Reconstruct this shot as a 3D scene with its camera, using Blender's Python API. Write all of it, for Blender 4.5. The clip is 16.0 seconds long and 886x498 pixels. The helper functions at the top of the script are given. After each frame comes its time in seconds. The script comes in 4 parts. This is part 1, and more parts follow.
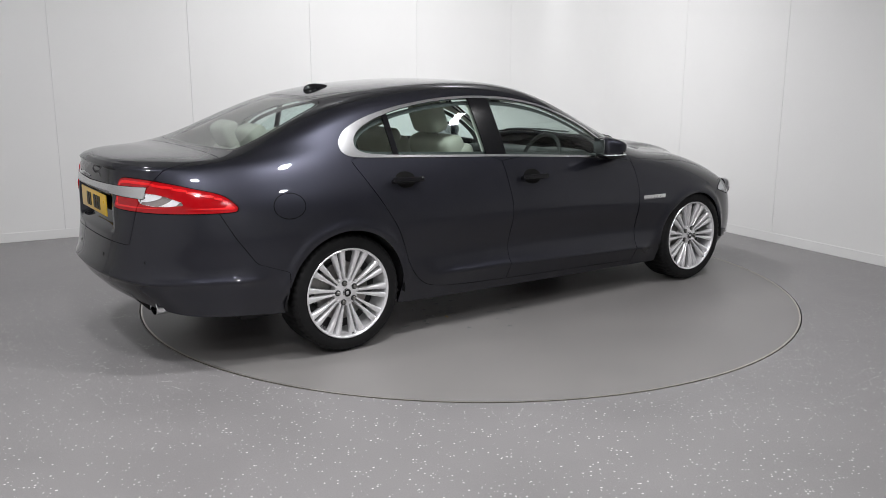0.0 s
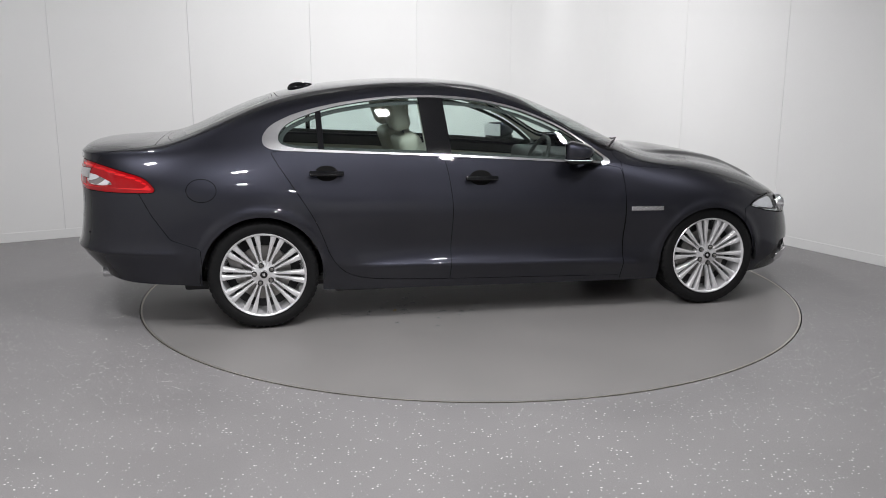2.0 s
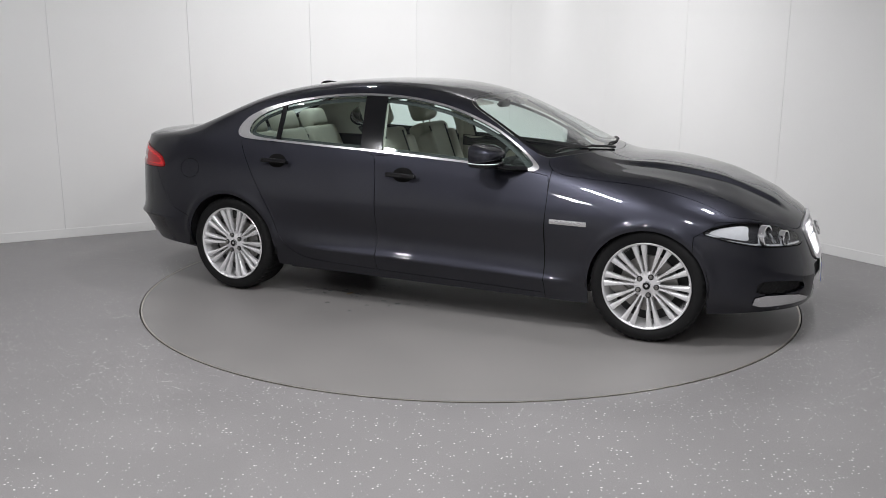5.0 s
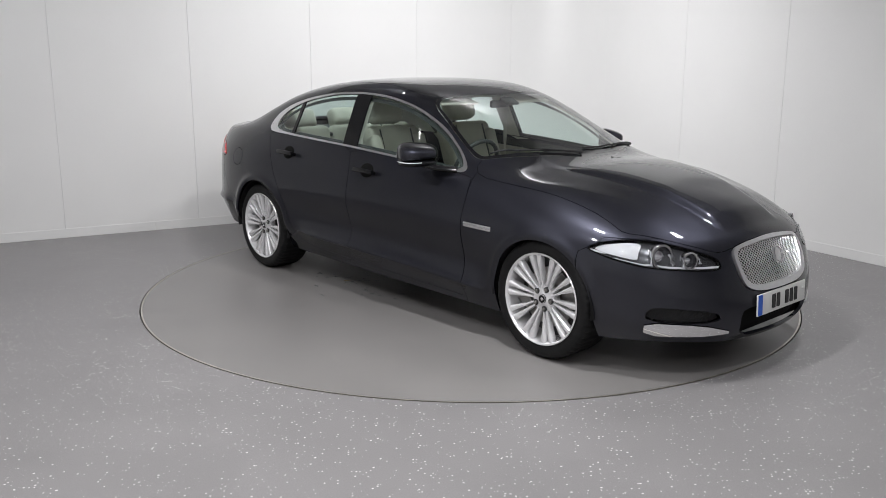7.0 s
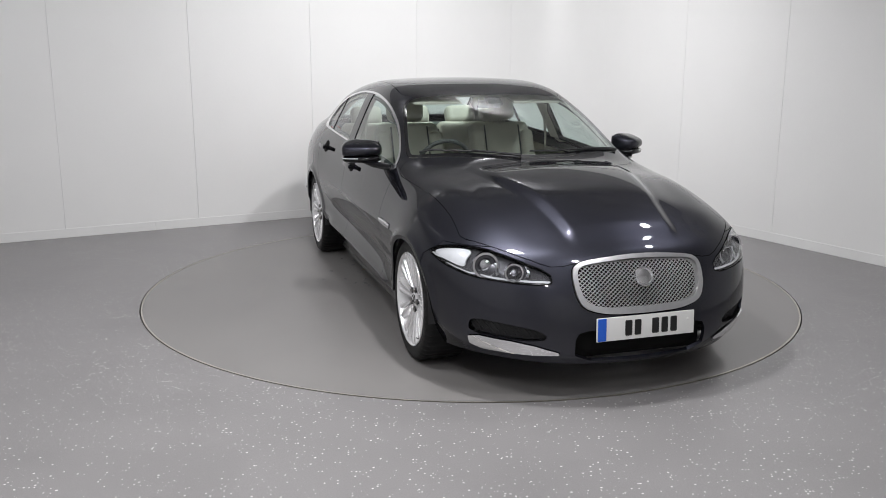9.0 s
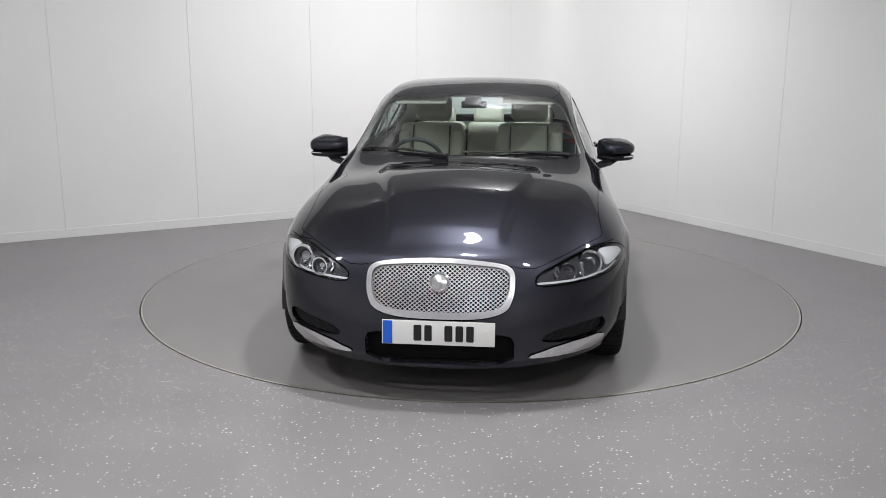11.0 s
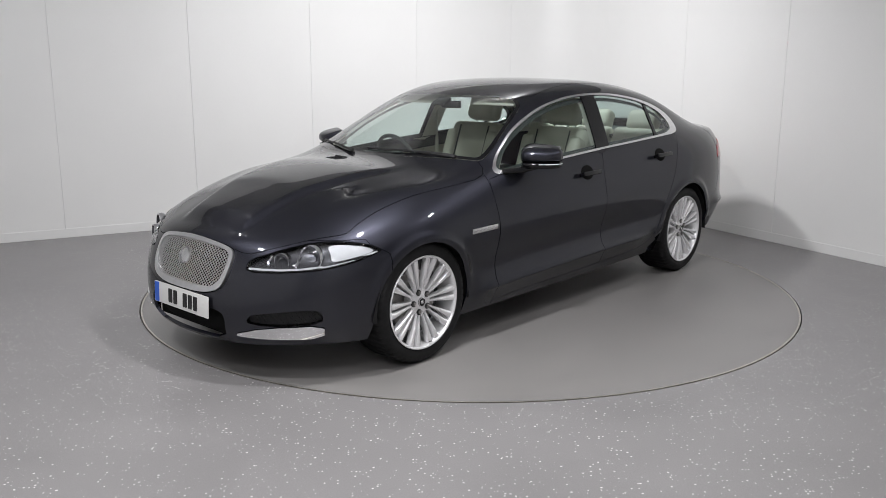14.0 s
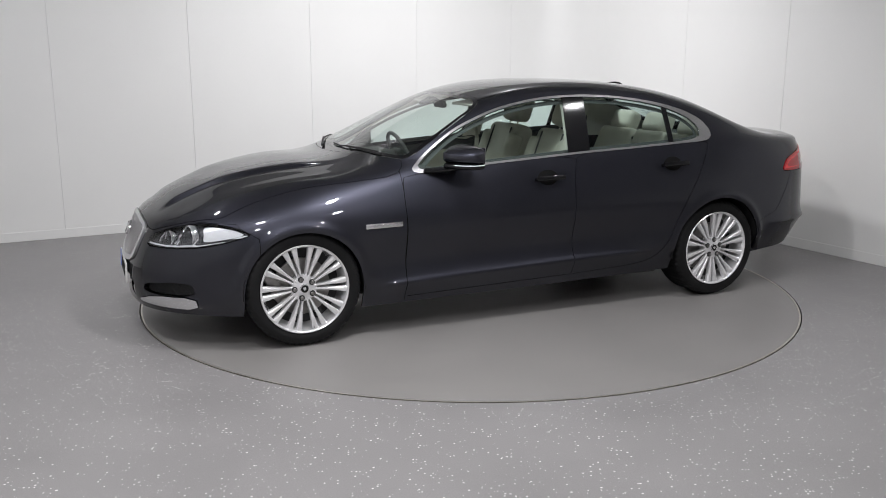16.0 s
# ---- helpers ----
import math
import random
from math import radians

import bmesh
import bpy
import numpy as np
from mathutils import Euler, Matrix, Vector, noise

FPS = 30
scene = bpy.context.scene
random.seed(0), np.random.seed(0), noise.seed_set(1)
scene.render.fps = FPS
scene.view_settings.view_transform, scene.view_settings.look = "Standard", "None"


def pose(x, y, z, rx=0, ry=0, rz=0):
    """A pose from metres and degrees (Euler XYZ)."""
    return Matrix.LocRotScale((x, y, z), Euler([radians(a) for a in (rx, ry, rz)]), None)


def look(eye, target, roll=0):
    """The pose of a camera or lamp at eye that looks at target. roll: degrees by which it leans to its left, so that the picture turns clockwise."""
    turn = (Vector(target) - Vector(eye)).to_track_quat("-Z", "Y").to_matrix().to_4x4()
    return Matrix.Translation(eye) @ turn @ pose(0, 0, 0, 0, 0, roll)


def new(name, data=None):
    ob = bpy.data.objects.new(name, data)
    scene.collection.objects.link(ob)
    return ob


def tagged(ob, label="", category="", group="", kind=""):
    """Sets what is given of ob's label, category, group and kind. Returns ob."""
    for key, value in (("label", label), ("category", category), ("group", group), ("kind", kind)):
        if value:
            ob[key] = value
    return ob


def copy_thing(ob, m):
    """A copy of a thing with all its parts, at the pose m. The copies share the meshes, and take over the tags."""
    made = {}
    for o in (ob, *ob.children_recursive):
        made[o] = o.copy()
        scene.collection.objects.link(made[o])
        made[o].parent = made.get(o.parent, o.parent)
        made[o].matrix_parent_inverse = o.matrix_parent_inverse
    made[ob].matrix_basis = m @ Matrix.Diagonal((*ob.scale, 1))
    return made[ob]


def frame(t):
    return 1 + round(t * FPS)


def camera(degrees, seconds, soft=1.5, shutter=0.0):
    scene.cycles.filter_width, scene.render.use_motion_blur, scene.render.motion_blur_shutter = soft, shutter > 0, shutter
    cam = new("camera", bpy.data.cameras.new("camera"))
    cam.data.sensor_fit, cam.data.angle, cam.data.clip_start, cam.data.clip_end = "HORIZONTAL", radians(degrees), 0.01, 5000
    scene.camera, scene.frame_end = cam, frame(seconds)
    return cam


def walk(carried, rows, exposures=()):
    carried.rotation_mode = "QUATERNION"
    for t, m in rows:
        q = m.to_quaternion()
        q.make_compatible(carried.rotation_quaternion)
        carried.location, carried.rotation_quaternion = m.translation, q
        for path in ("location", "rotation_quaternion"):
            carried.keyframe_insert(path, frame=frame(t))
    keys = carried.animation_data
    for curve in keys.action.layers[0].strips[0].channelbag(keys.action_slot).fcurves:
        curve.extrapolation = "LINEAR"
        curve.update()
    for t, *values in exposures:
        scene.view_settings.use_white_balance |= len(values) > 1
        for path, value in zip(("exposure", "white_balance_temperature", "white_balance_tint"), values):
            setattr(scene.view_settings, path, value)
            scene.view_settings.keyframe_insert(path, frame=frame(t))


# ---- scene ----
# ---------------------------------------------------------------- camera
YAW, PITCH = radians(1.697), radians(-12.141)
EYE = Vector((0, -6.088, 1.567))
AIM = EYE + Vector((-math.sin(YAW) * math.cos(PITCH), math.cos(YAW) * math.cos(PITCH), math.sin(PITCH)))
cam = camera(55.03, 16.0, .85)
walk(cam, [(0.0, look(EYE, AIM, .167)), (16.0, look(EYE, AIM, .167))])

# ---------------------------------------------------------------- world and lamps
scene.view_settings.exposure = 0.0
world = bpy.data.worlds.new("world")
scene.world = world
world.use_nodes = True
world.node_tree.nodes["Background"].inputs[0].default_value = (.8, .85, 1, 1)
world.node_tree.nodes["Background"].inputs[1].default_value = .02

ROOM = radians(30.6)                       # the room is turned against the camera's line
RA = Vector((math.cos(ROOM), math.sin(ROOM), 0))      # towards the right-hand wall
RB = Vector((-math.sin(ROOM), math.cos(ROOM), 0))     # towards the left-hand wall
WALL_A, WALL_B, CEIL, COVE = 3.23, 3.222, 3.0, .77
BACK_A, BACK_B = -5.2, -7.4


def room(a, b, z=0.0):
    return RA * a + RB * b + Vector((0, 0, z))


# ceiling lamps: place in the room, direction (degrees from a) and tilt (degrees from straight down), watts;
# the tilted ones are unseen wall washers, added to brighten the walls and corner
PANELS = [(.65, .65, 45, 51, 62), (-.7, 1.1, 90, 42, 20), (-2.6, .9, 90, 38, 15), (1.35, -2.05, 90, 0, 21),
          (-1.0, -1.8, 90, 0, 42), (-2.6, -2.2, 0, 0, 30), (-3.6, -.6, 0, 0, 26), (-.6, -3.6, 90, 0, 24), (-3.2, -3.8, 0, 0, 32), (-2.4, -5.8, 90, 0, 34)]


def lamp_pose(a, b, az, tilt, drop):
    """The lamp's face, drop metres under its pivot, its beam along its own -z."""
    return Matrix.Translation(room(a, b, CEIL - (.10 if tilt else 0))) @ pose(0, 0, 0, 0, -tilt, math.degrees(ROOM) + az) @ pose(0, 0, -drop)


def ceiling_lamps():
    for a, b, az, tilt, watts in PANELS:
        data = bpy.data.lights.new("ceiling_lamp", "AREA")
        data.shape, data.size, data.size_y, data.energy, data.color = "RECTANGLE", .24, .12, watts, (.985, .98, 1)
        data.spread = radians(168)
        ob = new("ceiling_lamp", data)
        ob.matrix_world = lamp_pose(a, b, az, tilt, .045)


ceiling_lamps()


# ---------------------------------------------------------------- materials
def mat(name, color, rough=.5, metal=0.0, noise_scale=0.0, spread=0.0, bump=0.0, bump_scale=None, coat=0.0, spec=.5, emit=0.0, fine=0.0, fine_scale=400.0):
    """A plain surface with two scales of variation in its colour and roughness and a fine relief."""
    m = bpy.data.materials.new(name)
    m.use_nodes = True
    nt = m.node_tree
    p = nt.nodes["Principled BSDF"]
    p.inputs["Base Color"].default_value = (*color, 1)
    p.inputs["Roughness"].default_value = rough
    p.inputs["Metallic"].default_value = metal
    p.inputs["Coat Weight"].default_value = coat
    p.inputs["Coat Roughness"].default_value = .03
    p.inputs["Specular IOR Level"].default_value = spec
    if emit:
        p.inputs["Emission Color"].default_value = (*color, 1)
        p.inputs["Emission Strength"].default_value = emit
    if noise_scale:
        co = nt.nodes.new("ShaderNodeTexCoord")
        n1 = nt.nodes.new("ShaderNodeTexNoise")
        n1.inputs["Scale"].default_value, n1.inputs["Detail"].default_value = noise_scale, 5
        n2 = nt.nodes.new("ShaderNodeTexNoise")
        n2.inputs["Scale"].default_value, n2.inputs["Detail"].default_value = fine_scale, 2
        nt.links.new(co.outputs["Object"], n1.inputs["Vector"])
        nt.links.new(co.outputs["Object"], n2.inputs["Vector"])
        r1 = nt.nodes.new("ShaderNodeMapRange")
        r1.inputs["From Min"].default_value, r1.inputs["From Max"].default_value = .3, .7
        r1.inputs["To Min"].default_value, r1.inputs["To Max"].default_value = 1 - spread, 1 + spread
        nt.links.new(n1.outputs["Fac"], r1.inputs["Value"])
        r2 = nt.nodes.new("ShaderNodeMapRange")
        r2.inputs["From Min"].default_value, r2.inputs["From Max"].default_value = .3, .7
        r2.inputs["To Min"].default_value, r2.inputs["To Max"].default_value = 1 - fine, 1 + fine
        nt.links.new(n2.outputs["Fac"], r2.inputs["Value"])
        mul = nt.nodes.new("ShaderNodeMath")
        mul.operation = "MULTIPLY"
        nt.links.new(r1.outputs[0], mul.inputs[0])
        nt.links.new(r2.outputs[0], mul.inputs[1])
        mix = nt.nodes.new("ShaderNodeVectorMath")
        mix.operation = "SCALE"
        mix.inputs[0].default_value = color
        nt.links.new(mul.outputs[0], mix.inputs["Scale"])
        nt.links.new(mix.outputs[0], p.inputs["Base Color"])
        rr = nt.nodes.new("ShaderNodeMath")
        rr.operation = "MULTIPLY"
        rr.inputs[1].default_value = rough
        nt.links.new(r1.outputs[0], rr.inputs[0])
        nt.links.new(rr.outputs[0], p.inputs["Roughness"])
        if bump:
            b = nt.nodes.new("ShaderNodeBump")
            b.inputs["Strength"].default_value, b.inputs["Distance"].default_value = bump, .002
            n3 = nt.nodes.new("ShaderNodeTexNoise")
            n3.inputs["Scale"].default_value, n3.inputs["Detail"].default_value = bump_scale or fine_scale, 3
            nt.links.new(co.outputs["Object"], n3.inputs["Vector"])
            nt.links.new(n3.outputs["Fac"], b.inputs["Height"])
            nt.links.new(b.outputs[0], p.inputs["Normal"])
    return m


def glass(name, tint, ior=1.5):
    """A thin pane: tinted see-through with a mirror gloss that grows towards grazing angles."""
    m = bpy.data.materials.new(name)
    m.use_nodes = True
    nt = m.node_tree
    nt.nodes.remove(nt.nodes["Principled BSDF"])
    t = nt.nodes.new("ShaderNodeBsdfTransparent")
    t.inputs[0].default_value = (*tint, 1)
    g = nt.nodes.new("ShaderNodeBsdfGlossy")
    g.inputs["Roughness"].default_value = .01
    lw = nt.nodes.new("ShaderNodeLayerWeight")      # the same from both faces of the pane
    lw.inputs[0].default_value = .5
    pw = nt.nodes.new("ShaderNodeMath")
    pw.operation, pw.inputs[1].default_value = "POWER", 4.0
    nt.links.new(lw.outputs["Facing"], pw.inputs[0])
    f = nt.nodes.new("ShaderNodeMath")
    r0 = ((ior - 1) / (ior + 1)) ** 2 * 1.6
    f.operation, f.inputs[1].default_value, f.inputs[2].default_value = "MULTIPLY_ADD", 1 - r0, r0
    nt.links.new(pw.outputs[0], f.inputs[0])
    mx = nt.nodes.new("ShaderNodeMixShader")
    nt.links.new(f.outputs[0], mx.inputs[0])
    nt.links.new(t.outputs[0], mx.inputs[1])
    nt.links.new(g.outputs[0], mx.inputs[2])
    nt.links.new(mx.outputs[0], nt.nodes["Material Output"].inputs[0])
    return m


def speckled_floor(name, color, flecks):
    """Safety vinyl: mottled grey with small pale flecks, scuffs and a fine grain."""
    m = mat(name, color, .38, 0, 1.6, .06, .15, 900, fine=.20, fine_scale=230, spec=.4)
    nt = m.node_tree
    p = nt.nodes["Principled BSDF"]
    src = p.inputs["Base Color"].links[0].from_socket
    co = nt.nodes.new("ShaderNodeTexCoord")
    v = nt.nodes.new("ShaderNodeTexVoronoi")
    v.inputs["Scale"].default_value = 52
    nt.links.new(co.outputs["Object"], v.inputs["Vector"])
    size = nt.nodes.new("ShaderNodeMath")        # each cell has its own size of fleck, many have none
    size.operation = "MULTIPLY_ADD"
    nt.links.new(v.outputs["Color"], size.inputs[0])
    size.inputs[1].default_value, size.inputs[2].default_value = .39 * flecks, -.095
    lt = nt.nodes.new("ShaderNodeMath")
    lt.operation = "LESS_THAN"
    nt.links.new(v.outputs["Distance"], lt.inputs[0])
    nt.links.new(size.outputs[0], lt.inputs[1])
    k = nt.nodes.new("ShaderNodeMath")
    k.operation = "MULTIPLY"
    k.inputs[1].default_value = .9
    nt.links.new(lt.outputs[0], k.inputs[0])
    mx = nt.nodes.new("ShaderNodeMix")
    mx.data_type = "RGBA"
    nt.links.new(k.outputs[0], mx.inputs[0])
    nt.links.new(src, mx.inputs[6])
    mx.inputs[7].default_value = (.74, .73, .72, 1)
    # long faint scuffs and darker tyre marks
    st = nt.nodes.new("ShaderNodeMapping")
    st.inputs["Scale"].default_value, st.inputs["Rotation"].default_value = (1.0, 1.5, 1), (0, 0, .6)
    nt.links.new(co.outputs["Object"], st.inputs["Vector"])
    ns = nt.nodes.new("ShaderNodeTexNoise")
    ns.inputs["Scale"].default_value, ns.inputs["Detail"].default_value, ns.inputs["Distortion"].default_value = 1.7, 7, .6
    nt.links.new(st.outputs[0], ns.inputs["Vector"])
    mr = nt.nodes.new("ShaderNodeMapRange")
    mr.inputs["From Min"].default_value, mr.inputs["From Max"].default_value = .36, .52
    mr.inputs["To Min"].default_value, mr.inputs["To Max"].default_value = .955, 1.005
    nt.links.new(ns.outputs["Fac"], mr.inputs["Value"])
    sc = nt.nodes.new("ShaderNodeVectorMath")
    sc.operation = "SCALE"
    nt.links.new(mx.outputs[2], sc.inputs[0])
    nt.links.new(mr.outputs[0], sc.inputs["Scale"])
    nt.links.new(sc.outputs[0], p.inputs["Base Color"])
    return m


M_WALL = mat("white_wall_panel", (.80, .80, .79), .45, 0, 1.5, .012, .05, 60, fine=.006, fine_scale=90)
M_JOINT = mat("grey_joint", (.62, .62, .62), .7)
M_SKIRT = mat("white_skirting", (.78, .78, .77), .4, 0, 4, .02)
M_CEIL = mat("pale_ceiling", (.55, .55, .56), .8, 0, 3, .05)
M_BACKWALL = mat("pale_back_wall", (.68, .68, .68), .6, 0, 2, .04)
M_FLOOR = speckled_floor("grey_safety_vinyl", (.236, .228, .229), 1.0)
M_DISC = speckled_floor("grey_turntable_vinyl", (.230, .221, .215), .42)
M_RING = mat("worn_steel_rim", (.55, .52, .47), .35, .8, 20, .15)
# near-black for panel gaps, and for shade inside openings and recesses
M_GAPSHADE = mat("dark_gap_shade", (.006, .006, .006), .8, spec=.1)
M_LAMPBODY = mat("white_metal", (.7, .7, .7), .4)
M_DIFF = mat("lit_diffuser", (1, .985, .96), .5, emit=3.0)
M_PAINT = mat("dark_grey_metallic_paint", (.034, .035, .046), .41, .94, 3, .05, fine=.25, fine_scale=2600, coat=1.0, spec=.3)
M_PAINT.node_tree.nodes["Principled BSDF"].inputs["Coat IOR"].default_value = 1.46
M_PAINT.node_tree.nodes["Principled BSDF"].inputs["Specular Tint"].default_value = (.16, .16, .19, 1)
M_BLACK = mat("gloss_black_trim", (.006, .006, .007), .12, 0, 20, .05, coat=.1, spec=.35)
M_PLASTIC = mat("black_plastic", (.014, .014, .015), .55, 0, 30, .1, .2, 500)
M_RUBBER = mat("tyre_rubber", (.005, .005, .0055), .6, 0, 18, .12, .3, 300, spec=.3)
M_CHROME = mat("bright_chrome", (.82, .82, .83), .08, 1, 12, .03)
M_SATIN = mat("satin_chrome", (.80, .80, .81), .23, 1, 12, .03)
M_MESH = mat("bright_plated_mesh", (.74, .74, .75), .30, .9, 30, .05)
M_ALLOY = mat("silver_alloy", (.90, .90, .91), .26, .62, 14, .05, fine=.05, coat=.5)
M_DISCBRAKE = mat("brake_steel", (.30, .29, .28), .35, 1, 25, .15)
M_CREAM = mat("cream_leather", (.52, .50, .43), .5, 0, 9, .05, .35, 260, fine=.05)
M_TRIM = mat("pale_headliner", (.66, .64, .57), .8, 0, 14, .04, .3, 400)
M_DARKTRIM = mat("charcoal_dashboard", (.045, .048, .048), .6, 0, 12, .1, .4, 350)
M_WOOD = mat("dark_veneer", (.05, .045, .04), .25, 0, 14, .2, coat=.6)
M_GLASS = glass("tinted_glass", (.86, .95, .92))
M_REARGLASS = glass("darker_tinted_glass", (.82, .92, .89))
M_SCREEN = glass("windscreen_glass", (.87, .94, .91))
M_LENS = glass("clear_lens", (.90, .91, .92), 1.45)
M_RED = mat("red_lens", (.36, .002, .005), .10, 0, 30, .06, coat=.5, spec=.25)
M_REDGUIDE = mat("bright_red_light_guide", (.78, .006, .010), .2, 0, 30, .06, coat=.5)
M_REDDARK = mat("deep_red_lens", (.24, .004, .006), .10, 0, 30, .06, coat=1)
M_CLEARRED = mat("pale_reflector", (.34, .30, .29), .18, .4, 60, .15, coat=1)
M_WHITEPL = mat("white_plate", (.78, .78, .76), .3, 0, 12, .02, coat=.3)
M_YELLOW = mat("yellow_plate", (.75, .47, .03), .3, 0, 12, .02, coat=.3)
M_INK = mat("black_ink", (.01, .01, .01), .4)
M_BLUE = mat("blue_band", (.02, .12, .62), .35)
M_HOUSING = mat("lamp_housing", (.12, .12, .13), .25, .7, 20, .1)
M_REFL = mat("lamp_reflector", (.85, .85, .87), .10, 1, 10, .04)
M_WHITELENS = mat("frosted_white_lens", (.80, .81, .83), .22, 0, 40, .05, coat=.8)
M_WATER = glass("water", (.93, .95, .96), 1.33)
M_BRASS = mat("dry_leaf", (.35, .26, .14), .7, 0, 80, .2)


# ---------------------------------------------------------------- mesh helpers
def finish(name, me, material, parent, label=""):
    ob = new(name, me)
    if material:
        me.materials.append(material)
    if parent:
        ob.parent = parent
    if label:
        tagged(ob, label)
    return ob


def part(name, bm, material, parent=None, label="", smooth=40):
    """Links a bmesh as one mesh object under a thing or a part."""
    bm.normal_update()
    me = bpy.data.meshes.new(name)
    bm.to_mesh(me)
    bm.free()
    if smooth:
        for p in me.polygons:
            p.use_smooth = True
        me.set_sharp_from_angle(angle=radians(smooth))
    return finish(name, me, material, parent, label)


def empty(name, label, category, kind="", group=""):
    ob = new(name)
    ob.empty_display_size = .1
    return tagged(ob, label, category, group, kind)


def rbox(size, r=.01, seg=3, m=None, bm=None):
    """A box with rounded edges, moved by the pose m."""
    bm = bm or bmesh.new()
    vs = bmesh.ops.create_cube(bm, size=1)["verts"]
    bmesh.ops.scale(bm, vec=size, verts=vs)
    es = list({e for v in vs for e in v.link_edges})
    if r:
        out = bmesh.ops.bevel(bm, geom=es, offset=r, segments=seg, profile=.6, affect="EDGES")
        vs = list({v for f in out["faces"] for v in f.verts} | {v for v in vs if v.is_valid})
    if m is not None:
        bmesh.ops.transform(bm, matrix=m, verts=vs)
    return bm


def lathe(profile, n=64, bm=None, m=None, closed=False):
    """Turns (radius, along) pairs round the y axis; along runs to +y."""
    bm = bm or bmesh.new()
    rings = []
    for r, a in profile:
        rings.append([bm.verts.new((r * math.cos(2 * math.pi * i / n), a, r * math.sin(2 * math.pi * i / n))) for i in range(n)])
    for A, B in zip(rings, rings[1:] + (rings[:1] if closed else [])):
        for i in range(n):
            bm.faces.new((A[i], A[(i + 1) % n], B[(i + 1) % n], B[i]))
    if m is not None:
        bmesh.ops.transform(bm, matrix=m, verts=[v for R in rings for v in R])
    bmesh.ops.recalc_face_normals(bm, faces=bm.faces)
    return bm


def tube(points, r, n=10, bm=None, flat=1.0):
    """A round bar along points."""
    bm = bm or bmesh.new()
    pts = [Vector(p) for p in points]
    rings = []
    for i, p in enumerate(pts):
        d = (pts[min(i + 1, len(pts) - 1)] - pts[max(i - 1, 0)]).normalized()
        side = d.cross(Vector((0, 0, 1)))
        side = side.normalized() if side.length > 1e-4 else Vector((1, 0, 0))
        up = side.cross(d)
        rr = r[i] if isinstance(r, (list, tuple)) else r
        rings.append([bm.verts.new(p + side * rr * math.cos(2 * math.pi * k / n) + up * rr * flat * math.sin(2 * math.pi * k / n)) for k in range(n)])
    for A, B in zip(rings, rings[1:]):
        for k in range(n):
            bm.faces.new((A[k], A[(k + 1) % n], B[(k + 1) % n], B[k]))
    bm.faces.new(rings[0])
    bm.faces.new(rings[-1])
    bmesh.ops.recalc_face_normals(bm, faces=bm.faces)
    return bm


